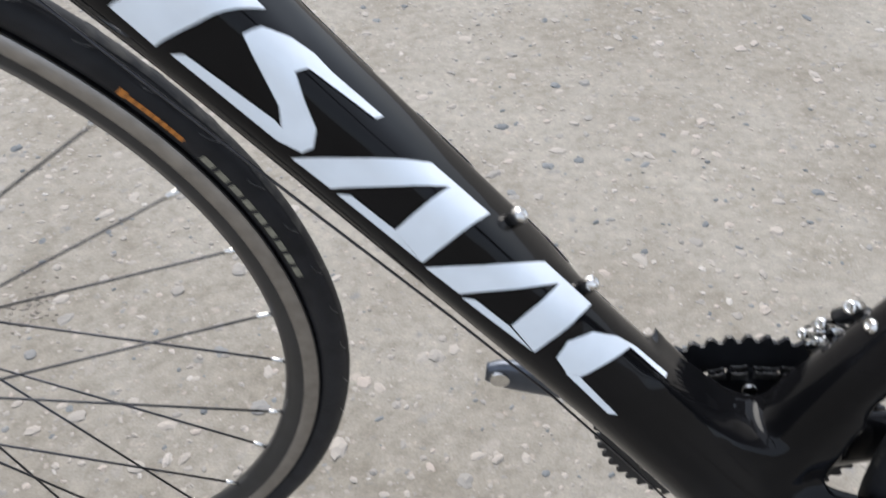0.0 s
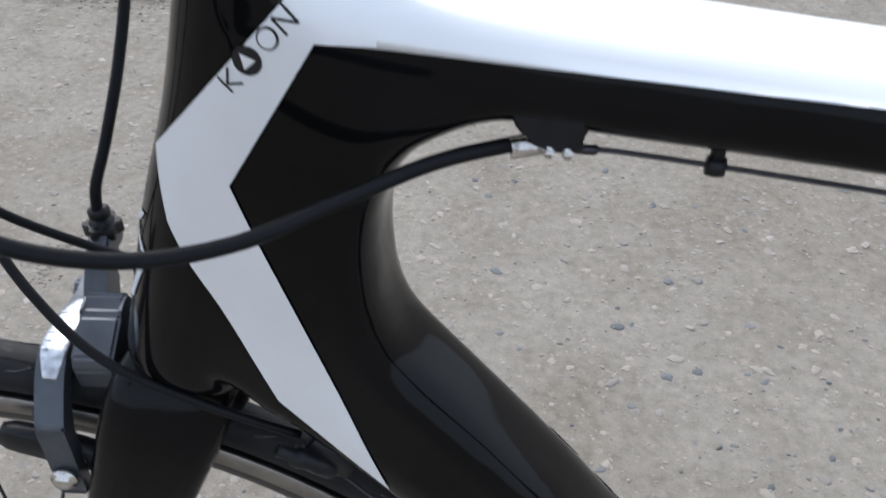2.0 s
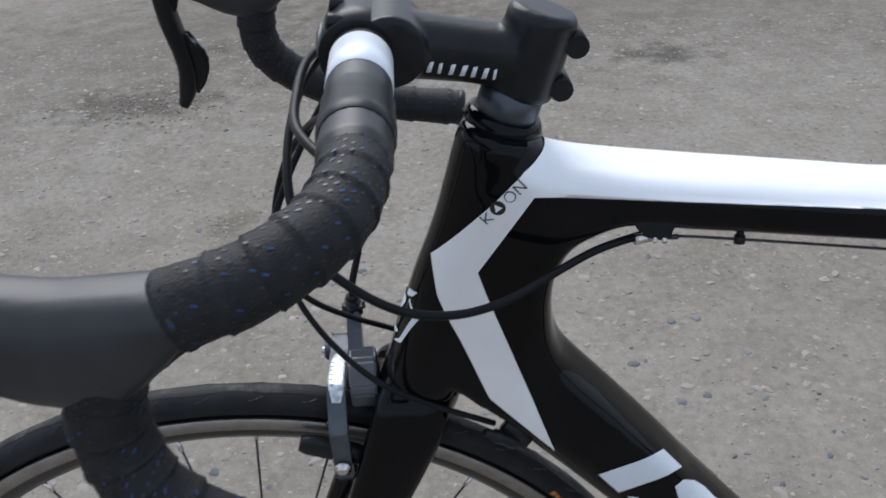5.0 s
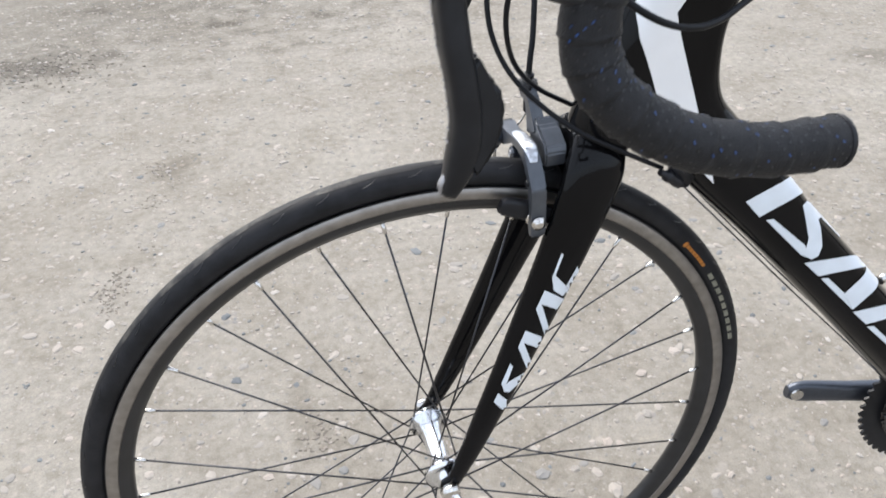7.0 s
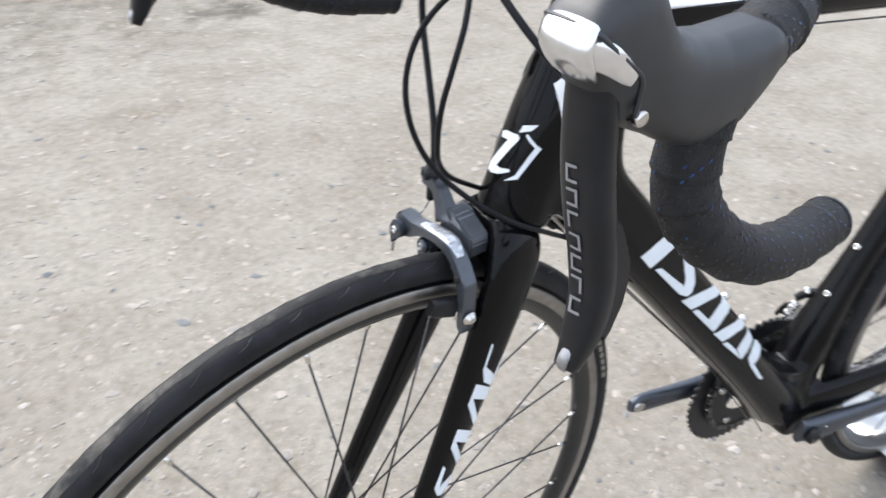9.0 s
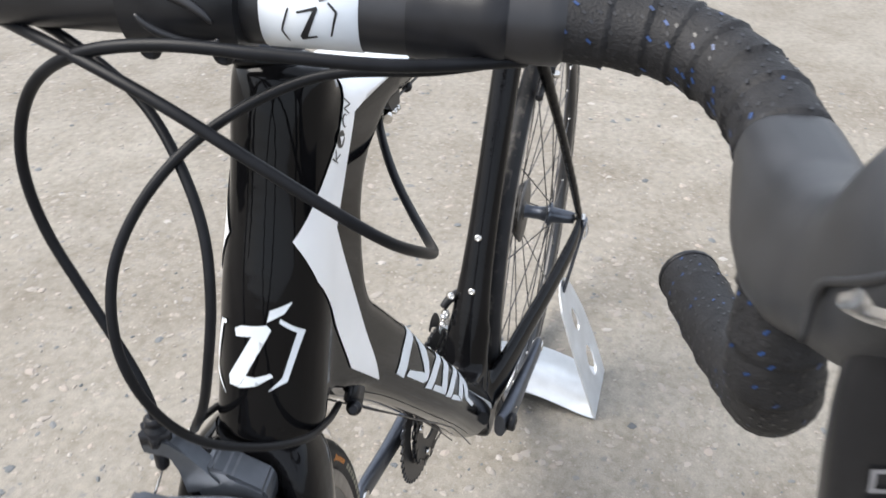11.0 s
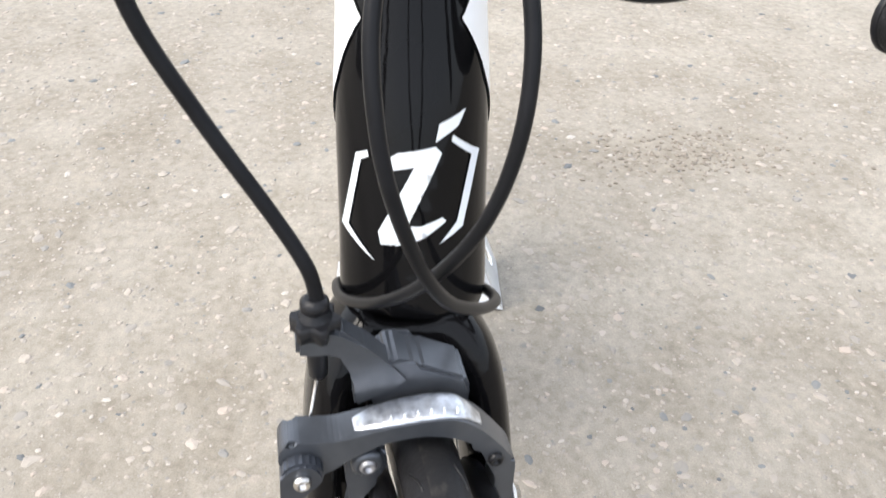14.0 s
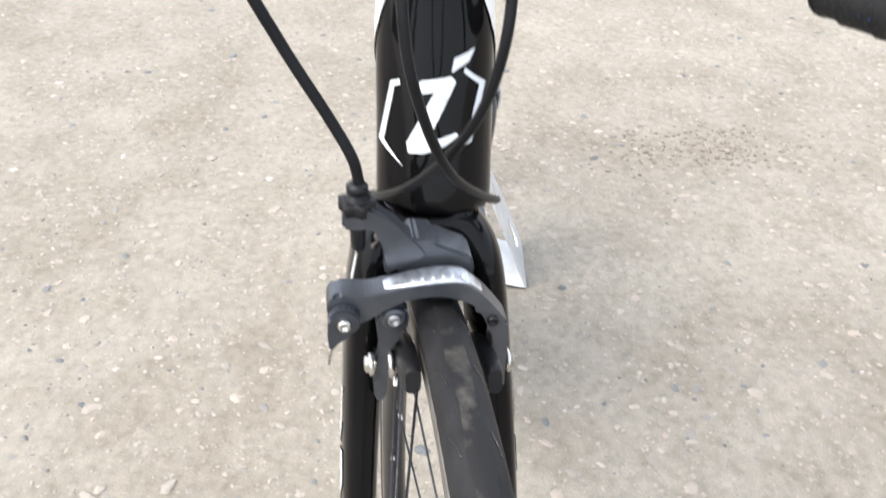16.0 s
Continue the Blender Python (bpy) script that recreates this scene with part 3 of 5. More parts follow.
    # mark on the front of the head tube
    for pts in (((-0.0185, 0.7506), (-0.0158, 0.7456), (-0.0080, 0.7418), (-0.0092, 0.7476)),
                ((-0.0140, 0.7432), (-0.0237, 0.7342), (-0.0180, 0.7100), (-0.0098, 0.7062), (-0.0158, 0.7125), (-0.0208, 0.7342), (-0.0135, 0.7412)),
                ((0.0154, 0.7376), (0.0196, 0.7353), (0.0258, 0.7060), (0.0135, 0.6990), (0.0232, 0.7078), (0.0178, 0.7338), (0.0150, 0.7355)),
                ((0.0090, 0.7358), (0.0048, 0.7386), (-0.0080, 0.7403), (-0.0102, 0.7378), (-0.0040, 0.7345), (0.0082, 0.7322)),
                ((-0.0011, 0.7346), (-0.0102, 0.7378), (-0.0070, 0.7310), (0.0016, 0.7169), (0.0018, 0.7133), (0.0061, 0.7064), (0.0113, 0.7057), (0.0122, 0.7102)),
                ((0.0018, 0.7133), (-0.0030, 0.7132), (-0.0106, 0.7155), (-0.0119, 0.7138), (-0.0041, 0.7090), (0.0061, 0.7060))):
        decal("head_mark", pts, DECAL, ob, tree, lambda y, z: (0.05, y, z), (1, 0, 0), 0.0006, 0.003, label="white angular mark")
    # cable guides on the tubes
    flat = Matrix(((1, 0, 0, 0), (0, 0, 1, -0.0195), (0, 1, 0, 0), (0, 0, 0, 1)))
    bm = bmesh.new()
    plate(bm, [(0.2800, 0.8092), (0.2815, 0.8042), (0.2850, 0.8000), (0.2900, 0.7990), (0.2910, 0.7960), (0.3000, 0.7956), (0.3010, 0.7990), (0.3030, 0.8020), (0.3030, 0.8087)], 0.011, flat, 0.0012)
    part("cable_guide", bm, BLACK_PLASTIC, ob, "black cable guide bracket")
    for x in (0.2912, 0.2965):
        bm = bmesh.new()
        plate(bm, [(x, 0.7948), (x + 0.0030, 0.7948), (x + 0.0030, 0.7980), (x, 0.7980)], 0.014, flat, 0.0006)
        part("clip", bm, STEEL, ob, "small silver clip")
    bm = bmesh.new()
    revolve(bm, [(0.0012, -0.0028), (0.0030, -0.0026), (0.0034, 0), (0.0030, 0.0026), (0.0012, 0.0028)], along((0.3407, -0.0165, 0.7928), (0.3507, -0.0163, 0.7921)), 14)
    revolve(bm, [(0.0022, 0), (0.0022, 0.012)], along((0.3407, -0.0165, 0.7940), (0.3407, -0.015, 0.81)), 10)
    part("wire_grommet", bm, BLACK_PLASTIC, ob)
    for x, z in ((0.443, 0.4875), (0.485, 0.4425)):
        bm = bmesh.new()
        revolve(bm, [(0.0045, -0.006), (0.0045, 0.001), (0.0035, 0.003), (0.0018, 0.003), (0.0016, 0.001)], along((x, 0.003, z), (x + 0.735, 0.003, z + 0.679)), 14)
        part("bottle_bolt", bm, STEEL, ob)
    for x, z in ((0.667, 0.480), (0.643, 0.4185)):
        bm = bmesh.new()
        revolve(bm, [(0.0045, -0.006), (0.0045, 0.001), (0.0035, 0.003), (0.0018, 0.003), (0.0016, 0.001)], along((x, 0.009, z), (x - 0.94, 0.009, z + 0.33)), 14)
        part("bottle_bolt", bm, STEEL, ob)


build_frame()


def build_fork():
    bm = bmesh.new()
    sweep(bm, [(axis_x(z), 0, z) for z in (0.63, 0.65, 0.668)], [(0.024, 0.030), (0.029, 0.030), (0.0285, 0.0285)], 24)
    for s in (-1, 1):
        sweep(bm, [(0.148, s * 0.010, 0.667), (0.1385, s * 0.0275, 0.645), (0.113, s * 0.0350, 0.58), (0.0740, s * 0.0412, 0.485), (0.0325, s * 0.0465, 0.388), (0.007, s * 0.0490, 0.333)],
              [(0.024, 0.014), (0.027, 0.0115), (0.0225, 0.0105), (0.0172, 0.0092), (0.0118, 0.0078), (0.0075, 0.0055)], 18, power=2.4)
        revolve(bm, [(0.008, -0.003), (0.0105, -0.002), (0.0105, 0.002), (0.008, 0.003)], along((0.003, s * 0.049, 0.331), (0.003, 1, 0.331)), 18)
    ob = part("fork", bm, CARBON, bike, "gloss black carbon fork")
    tree = baked(ob, 0.0025, 0.5, 9)
    shapes = (((0.052, 0.445), (0.067, 0.425), (0.059, 0.418), (0.048, 0.435)),
              ((0.063, 0.479), (0.0655, 0.474), (0.060, 0.455), (0.0625, 0.443), (0.058, 0.445), (0.055, 0.456)),
              ((0.058, 0.445), (0.061, 0.456), (0.077, 0.464), (0.0755, 0.455), (0.0625, 0.443)),
              ((0.076, 0.514), (0.096, 0.499), (0.087, 0.491), (0.075, 0.500), (0.070, 0.496)),
              ((0.070, 0.496), (0.075, 0.500), (0.084, 0.470), (0.080, 0.463)),
              ((0.092, 0.555), (0.110, 0.541), (0.104, 0.531), (0.090, 0.540), (0.085, 0.536)),
              ((0.085, 0.536), (0.090, 0.540), (0.099, 0.506), (0.095, 0.501)),
              ((0.105, 0.591), (0.107, 0.589), (0.101, 0.569), (0.111, 0.555), (0.115, 0.547), (0.108, 0.545), (0.100, 0.553), (0.098, 0.567)),
              ((0.120, 0.574), (0.122, 0.570), (0.115, 0.549), (0.111, 0.555)))
    for s in (-1, 1):
        down = Vector((0.27, -s * 0.67, -0.67)).normalized()
        oblique = lambda x, z, s=s, down=down: Vector((x, s * 0.050, z)) - down * 0.1
        for sh in shapes:
            decal("slanted_shape", sh, DECAL, ob, tree, oblique, down, 0.0006, 0.003, label="slanted white shape")
    ob.data.transform(MK)
    for c in ob.children:
        c.data.transform(MK)


build_fork()


def tyre_profile(rc, ra, rb, n=20):
    return [(rc + ra * math.cos(2 * math.pi * i / n), rb * math.sin(2 * math.pi * i / n)) for i in range(n)]


def build_wheel(name, hub, m, spokes, rear=False):
    """One wheel: the rim is the part, with tyre, hub, spokes and nipples under it."""
    at = m @ Matrix.Translation(hub) @ pose(0, 0, 0, 90, 0, 0)
    bm = bmesh.new()
    hoop(bm, [(0.3130, 0.0098), (0.3115, 0.0100), (0.3015, 0.0098), (0.296, 0.0088), (0.2895, 0.0050), (0.288, 0.0), (0.2895, -0.0050), (0.296, -0.0088), (0.3015, -0.0098), (0.3115, -0.0100), (0.3130, -0.0098), (0.3125, -0.005), (0.3125, 0.005)], at)
    rim = part(name, bm, RIM_BLACK, bike, "spoked wheel with black rim and machined brake track")
    for s in (-1, 1):
        bm = bmesh.new()
        hoop(bm, [(0.3122, s * 0.0101), (0.3118, s * 0.0106), (0.3025, s * 0.0104), (0.3015, s * 0.0099)], at)
        part("brake_track", bm, RIM_TRACK, rim, "worn silver brake track")
    bm = bmesh.new()
    hoop(bm, tyre_profile(0.3222, 0.0112, 0.0114, 24), at, 160)
    part("tyre", bm, RUBBER, rim, "black slick road tyre")
    bm = bmesh.new()
    rows = []
    for k in range(240):
        g = 2 * math.pi * k / 240
        half = 0.42 + 0.16 * noise.noise((3 * math.cos(g), 3 * math.sin(g), 1.7)) + 0.10 * noise.noise((14 * math.cos(g), 14 * math.sin(g), 5.2))
        shift = 0.12 * noise.noise((5 * math.cos(g), 5 * math.sin(g), 9.0))
        rows.append([bm.verts.new(at @ Vector(((0.3222 + 0.0114 * math.cos(b)) * math.cos(g), (0.3222 + 0.0114 * math.cos(b)) * math.sin(g), 0.0116 * math.sin(b))))
                     for b in (shift - half, shift - half * 0.5, shift, shift + half * 0.5, shift + half)])
    for k in range(240):
        a, b = rows[k], rows[(k + 1) % 240]
        for i in range(4):
            bm.faces.new((a[i], a[i + 1], b[i + 1], b[i]))
    part("tread", bm, WORN, rim, "dusty worn tread strip")
    # tread sipes near the shoulder
    for k in range(0 if rear else 56):
        a = 2 * math.pi * k / 56
        bm = bmesh.new()
        for s in (-1, 1):
            b = 0.75 * s
            c = [(0.3222 + 0.0112 * math.cos(b + e), 0.0114 * math.sin(b + e), a + g) for e, g in ((-0.18, 0.0), (0.0, 0.012), (0.10, 0.020), (0.16, 0.034))]
            wire(bm, [at @ Vector((r * math.cos(g), r * math.sin(g), h)) for r, h, g in c], 0.0004, 4, 2)
        part("sipe", bm, RIM_BLACK, rim)
    # side print
    for s in (-1, 1) if not rear else ():
        for mat, a0, a1, hh in ((ORANGE, 0.605, 0.732, 0.0024), (BEIGE_PRINT, 0.245, 0.573, 0.0030)):
            cut = 8 if mat is ORANGE else 9
            for q in range(cut):
                b0 = a0 + (a1 - a0) * q / cut
                b1 = a0 + (a1 - a0) * (q + (0.84 if mat is ORANGE else 0.72)) / cut
                bm = bmesh.new()
                rows = []
                for i in range(8):
                    g = b0 + (b1 - b0) * i / 7
                    row = []
                    for w in (-1, 0, 1):
                        ang = s * (1.72 + 0.21 * w * hh / 0.0035 * (1.6 if mat is ORANGE and q == 7 else 1))
                        row.append(bm.verts.new(at @ Vector(((0.3222 + 0.0115 * math.cos(ang)) * math.cos(g), (0.3222 + 0.0115 * math.cos(ang)) * math.sin(g), 0.0117 * math.sin(ang)))))
                    rows.append(row)
                for p, r in zip(rows, rows[1:]):
                    for i in range(2):
                        bm.faces.new((p[i], p[i + 1], r[i + 1], r[i]))
                part("printed_bar", bm, mat, rim, "orange printed bar" if mat is ORANGE else "faded printed bar")
    if rear:
        bm = bmesh.new()
        rows = [[bm.verts.new(at @ Vector((r * math.cos(g), r * math.sin(g), h))) for r, h in ((0.2895, 0.0062), (0.2958, 0.0095), (0.3010, 0.0102))] for g in np.linspace(-0.20, -0.13, 6)]
        for p, r in zip(rows, rows[1:]):
            for i in range(2):
                bm.faces.new((p[i], p[i + 1], r[i + 1], r[i]))
        part("printed_band", bm, YELLOW, rim, "yellow printed band")
    w = 0.046 if not rear else 0.060
    fl = (-0.035, 0.035) if not rear else (-0.034, 0.020)
    bm = bmesh.new()
    revolve(bm, [(0.006, -w), (0.009, -w + 0.001), (0.010, -w + 0.008), (0.013, fl[0] - 0.004), (0.020, fl[0] - 0.002), (0.020, fl[0] + 0.002), (0.013, fl[0] + 0.006), (0.0105, fl[0] + 0.018),
                 (0.0105, fl[1] - 0.018), (0.013, fl[1] - 0.006), (0.020, fl[1] - 0.002), (0.020, fl[1] + 0.002), (0.013, fl[1] + 0.004), (0.010, w - 0.008), (0.009, w - 0.001), (0.006, w)], at, 28)
    part("hub", bm, GREY_METAL if rear else SILVER, rim, "dark grey hub" if rear else "polished silver hub")
    bm = bmesh.new()
    revolve(bm, [(0.0035, -w - 0.016), (0.009, -w - 0.015), (0.010, -w - 0.009), (0.0035, -w - 0.008), (0.0035, w + 0.008), (0.010, w + 0.009), (0.009, w + 0.016), (0.0035, w + 0.017)], at, 20)
    part("quick_release_axle", bm, STEEL, rim)
    # quick release lever on the left
    bm = bmesh.new()
    h = Vector(hub)
    sweep(bm, [h + Vector((0, -w - 0.013, 0)), h + Vector((0.008, -w - 0.020, -0.012)), h + Vector((0.018, -w - 0.020, -0.034)), h + Vector((0.022, -w - 0.015, -0.048))],
          [(0.006, 0.004), (0.005, 0.003), (0.006, 0.0025), (0.004, 0.002)], 10)
    part("quick_release_lever", bm, SILVER, rim, m=m)
    for k in range(spokes):
        a = 2 * math.pi * k / spokes + 2.868
        s = -1 if k % 2 else 1
        cross = 1.2 if k % 4 < 2 else -1.2
        f = fl[0] if s < 0 else fl[1]
        p0 = Vector((0.017 * math.cos(a + cross), 0.017 * math.sin(a + cross), f))
        p1 = Vector((0.290 * math.cos(a), 0.290 * math.sin(a), s * 0.002))
        bm = bmesh.new()
        revolve(bm, [(0.00095, 0), (0.00095, (p1 - p0).length)], at @ along(p0, p1), 6)
        part("spoke", bm, SPOKE, rim)
        bm = bmesh.new()
        revolve(bm, [(0.0012, -0.012), (0.0019, -0.0105), (0.0019, 0.0)], at @ along(p1, p1 + (p1 - p0)), 8)
        part("nipple", bm, STEEL, rim)
    return rim


build_wheel("front_wheel", (0.003, 0, 0.331), MK @ Matrix.Translation((0.003, 0, 0)) @ Matrix.Rotation(radians(-0.9), 4, "Z") @ Matrix.Translation((-0.003, 0, 0)), 32)
build_wheel("rear_wheel", (1.008, -0.008, 0.330), MF, 28, rear=True)


def build_cockpit():
    # bearing cover, spacer and stem
    for name, r0, r1, z0, z1, mat, lab in (("bearing_cover", 0.0238, 0.0212, 0.8535, 0.8585, CARBON, "gloss black headset cover"), ("spacer", 0.0182, 0.0182, 0.8580, 0.8735, GREY_METAL, "grey headset spacer")):
        bm = bmesh.new()
        a, b = Vector((axis_x(z0) - 0.003, 0, z0)), Vector((axis_x(z1) - 0.003, 0, z1))
        revolve(bm, [(r0 - 0.001, -0.002), (r0, 0), (r1, (b - a).length), (r1 - 0.002, (b - a).length + 0.001)], along(a, b), 32)
        part(name, bm, mat, bike, lab, MK)
    bm = bmesh.new()
    a, b = Vector((axis_x(0.871), 0, 0.871)), Vector((axis_x(0.918), 0, 0.918))
    revolve(bm, [(0.017, -0.001), (0.0195, 0.002), (0.0195, 0.045), (0.017, 0.0485), (0.0, 0.0485)], along(a, b), 28)
    sweep(bm, [(0.222, 0, 0.890), (0.19, 0, 0.896), (0.150, 0, 0.9035)], [0.018, 0.0165, 0.018], 20, power=2.4)
    sweep(bm, [(0.147, -0.0215, 0.905), (0.147, 0.0215, 0.905)], [(0.0195, 0.0195), (0.0195, 0.0195)], 20, k=1, up=(0, 0, 1))
    stem = part("stem", bm, MATT_BLACK, bike, "matt black alloy stem")
    baked(stem, 0.002, 0.5, 3)
    stem.data.transform(MK)
    # faceplate with raised oval
    bm = bmesh.new()
    sweep(bm, [(0.1305, -0.0215, 0.905), (0.1305, 0.0215, 0.905)], [(0.0200, 0.0195), (0.0200, 0.0195)], 28, k=1, up=(0, 0, 1))
    part("faceplate", bm, MATT_BLACK, stem, m=MK)
    bm = bmesh.new()
    for a0, a1 in ((0.3, 2.7), (3.4, 5.9)):
        wire(bm, [(0.1303 - math.sqrt(0.0200 ** 2 - (0.0095 * math.sin(a + 0.5) - 0.0025) ** 2), 0.0155 * math.cos(a), 0.9025 + 0.0095 * math.sin(a + 0.5)) for a in np.linspace(a0, a1, 9)], lambda t: 0.0005 + 0.0017 * math.sin(math.pi * t) ** 0.6, 8, 3)
    part("raised_oval", bm, SATIN, stem, m=MK)
    for y in (-0.014, 0.014):
        for s in (-1, 1):
            bm = bmesh.new()
            revolve(bm, [(0.0042, -0.004), (0.0042, 0.002), (0.0035, 0.003), (0.002, 0.003), (0.002, 0.0)], along((0.119, y, 0.905 + s * 0.0165), (0.0, y, 0.905 + s * 0.05)), 14)
            part("stem_bolt", bm, MATT_BLACK, stem, m=MK)
    for z in (0.875, 0.899):
        bm = bmesh.new()
        x = axis_x(z) + 0.021
        sweep(bm, [(x, -0.013, z), (x, 0.013, z)], [(0.0065, 0.0065)] * 2, 14, k=1, up=(0, 0, 1))
        part("clamp_bolt", bm, MATT_BLACK, stem, m=MK)
    for i, w in enumerate((0.0046, 0.0034, 0.0044, 0.0050, 0.0042, 0.0046, 0.0028)):
        bm = bmesh.new()
        x = 0.165 + i * 0.0058
        plate(bm, [(x, 0.8925 - i * 0.0011), (x + w * 0.55, 0.8925 - i * 0.0011), (x + w, 0.8980 - i * 0.0011), (x + w * 0.45, 0.8980 - i * 0.0011)], 0.0006, Matrix(((1, 0, 0, 0), (0, 0, 1, -0.0172), (0, 1, 0, 0), (0, 0, 0, 1))))
        part("printed_bar", bm, DECAL, stem, "small white printed bar", MK)
    # handlebar
    half = [(0.1325, 0.0, 0.905), (0.1325, 0.06, 0.905), (0.1325, 0.12, 0.905), (0.131, 0.155, 0.905), (0.121, 0.182, 0.903), (0.098, 0.199, 0.897), (0.068, 0.205, 0.889), (0.0445, 0.2065, 0.8685),
            (0.0404, 0.209, 0.8361), (0.0533, 0.217, 0.8106), (0.0883, 0.223, 0.7869), (0.1379, 0.221, 0.7713), (0.1962, 0.2152, 0.764)]
    full = [(0.1862, -0.2161, 0.7654)] + [(x, -y, z) for x, y, z in half[-2::-1]] + half[1:]
    bm = bmesh.new()
    wire(bm, full, lambda t: 0.0159 if abs(t - 0.5) < 0.1 else 0.0125, 20, 8)
    bar = part("handlebar", bm, SATIN, bike, "matt black alloy drop handlebar", MK)
    bm = bmesh.new()
    revolve(bm, [(0.0159, 0), (0.01625, 0.0002), (0.01625, 0.0358), (0.0159, 0.036)], along((0.1325, -0.0288, 0.905), (0.1325, -1, 0.905)), 32, cap=False)
    part("white_band", bm, DECAL, bar, "white printed band", MK)
    for y0, a0, y1, a1, w0, w1 in ((0.0365, 0.43, 0.0337, -0.08, 0.0003, 0.0004), (0.0337, -0.08, 0.0358, -0.40, 0.0004, 0.0003), (0.0395, 0.34, 0.0470, 0.46, 0.0004, 0.0006), (0.0465, 0.44, 0.0412, -0.26, 0.0007, 0.0013),
                                   (0.0405, -0.29, 0.0465, -0.20, 0.0007, 0.0004), (0.0508, 0.59, 0.0539, 0.40, 0.0004, 0.0005), (0.0539, 0.40, 0.0516, -0.17, 0.0005, 0.0003), (0.0476, 0.61, 0.0514, 0.72, 0.0003, 0.0006)):
        bm = bmesh.new()
        dy, dz = y1 - y0, (a1 - a0) * 0.0163
        long = math.hypot(dy, dz)
        ny, na = -dz / long, dy / long / 0.0163
        rows = []
        for i in range(7):
            t = i / 6
            w = w0 + (w1 - w0) * t
            row = []
            for e in (-1, 1):
                y, a = 0.0033 + y0 + dy * t + e * w * ny, a0 + (a1 - a0) * t + e * w * na - 0.25
                row.append(bm.verts.new((0.1325 - 0.01645 * math.cos(a), -y, 0.905 + 0.01645 * math.sin(a))))
            rows.append(row)
        for p, q in zip(rows, rows[1:]):
            bm.faces.new((p[0], p[1], q[1], q[0]))
        part("band_mark", bm, DARK_DECAL, bar, "black angular mark", MK)
    for s in (-1, 1):
        taped = [(0.1325, s * 0.098, 0.905)] + [(x, s * y, z) for x, y, z in half[2:-1]] + [full[0] if s < 0 else full[-1]]
        bm = bmesh.new()
        c = spline(taped, 24)
        total = sum(np.linalg.norm(b - a) for a, b in zip(c, c[1:]))

        def lap(t):
            q = (t * total / 0.017) % 1.0
            return 0.0140 + 0.0010 * q + (0.0003 if q > 0.88 else 0)
        wire(bm, taped, lap, 22, 24)
        tape = part("bar_tape", bm, TAPE, bike, "black perforated bar tape with blue flecks", MK)
        bm = bmesh.new()
        e = Vector(taped[-1])
        revolve(bm, [(0.0150, -0.002), (0.0152, 0.001), (0.013, 0.0035), (0.006, 0.004)], along(e, e + Vector((0.0583, s * -0.0058, -0.0073))), 20)
        part("bar_plug", bm, BLACK_PLASTIC, tape, m=MK)
        bm = bmesh.new()
        b0 = Vector((0.1325, s * 0.103, 0.905))
        revolve(bm, [(0.0162, -0.014), (0.0172, -0.012), (0.0174, -0.004), (0.0168, -0.003), (0.0171, 0.006), (0.0166, 0.007), (0.0169, 0.018), (0.0163, 0.0215)], along(b0, b0 - Vector((0, s, 0))), 28, cap=False)
        part("finishing_band", bm, BLACK_PLASTIC, tape, m=MK)
        prints = {BLUE: bmesh.new(), DARK_DECAL: bmesh.new()}
        rng = random.Random(7 + s)
        for i in range(4, len(c) - 2, 2):
            p, t = c[i], c[i + 1] - c[i - 1]
            t /= np.linalg.norm(t)
            u = np.cross(t, (0.1, s * 0.99, 0.05))
            u /= np.linalg.norm(u)
            v = np.cross(t, u)
            for j in range(14):
                ang = (j + 0.5 * (i // 2 % 2)) * 0.449
                if rng.random() < 0.45:
                    continue
                mat = BLUE if rng.random() < 0.22 else DARK_DECAL
                side = u * math.sin(ang) + v * math.cos(ang)
                q = p + side * (lap(i / (len(c) - 1)) + 0.0002)
                across = np.cross(t, side)
                d = t * 0.8 + across * 0.6
                e = t * -0.6 + across * 0.8
                h = 0.0011 if mat is BLUE else 0.0008
                prints[mat].faces.new([prints[mat].verts.new(q + d * a * h + e * b * 0.0005) for a, b in ((-1, -1), (1, -1), (1, 1), (-1, 1))])
        tagged(part("fleck_print", prints[BLUE], BLUE, tape, m=MK), "blue flecks printed in the perforations", kind="stuff")
        tagged(part("perforation", prints[DARK_DECAL], DARK_DECAL, tape, m=MK), "small dark perforations", kind="stuff")
        build_lever(s)


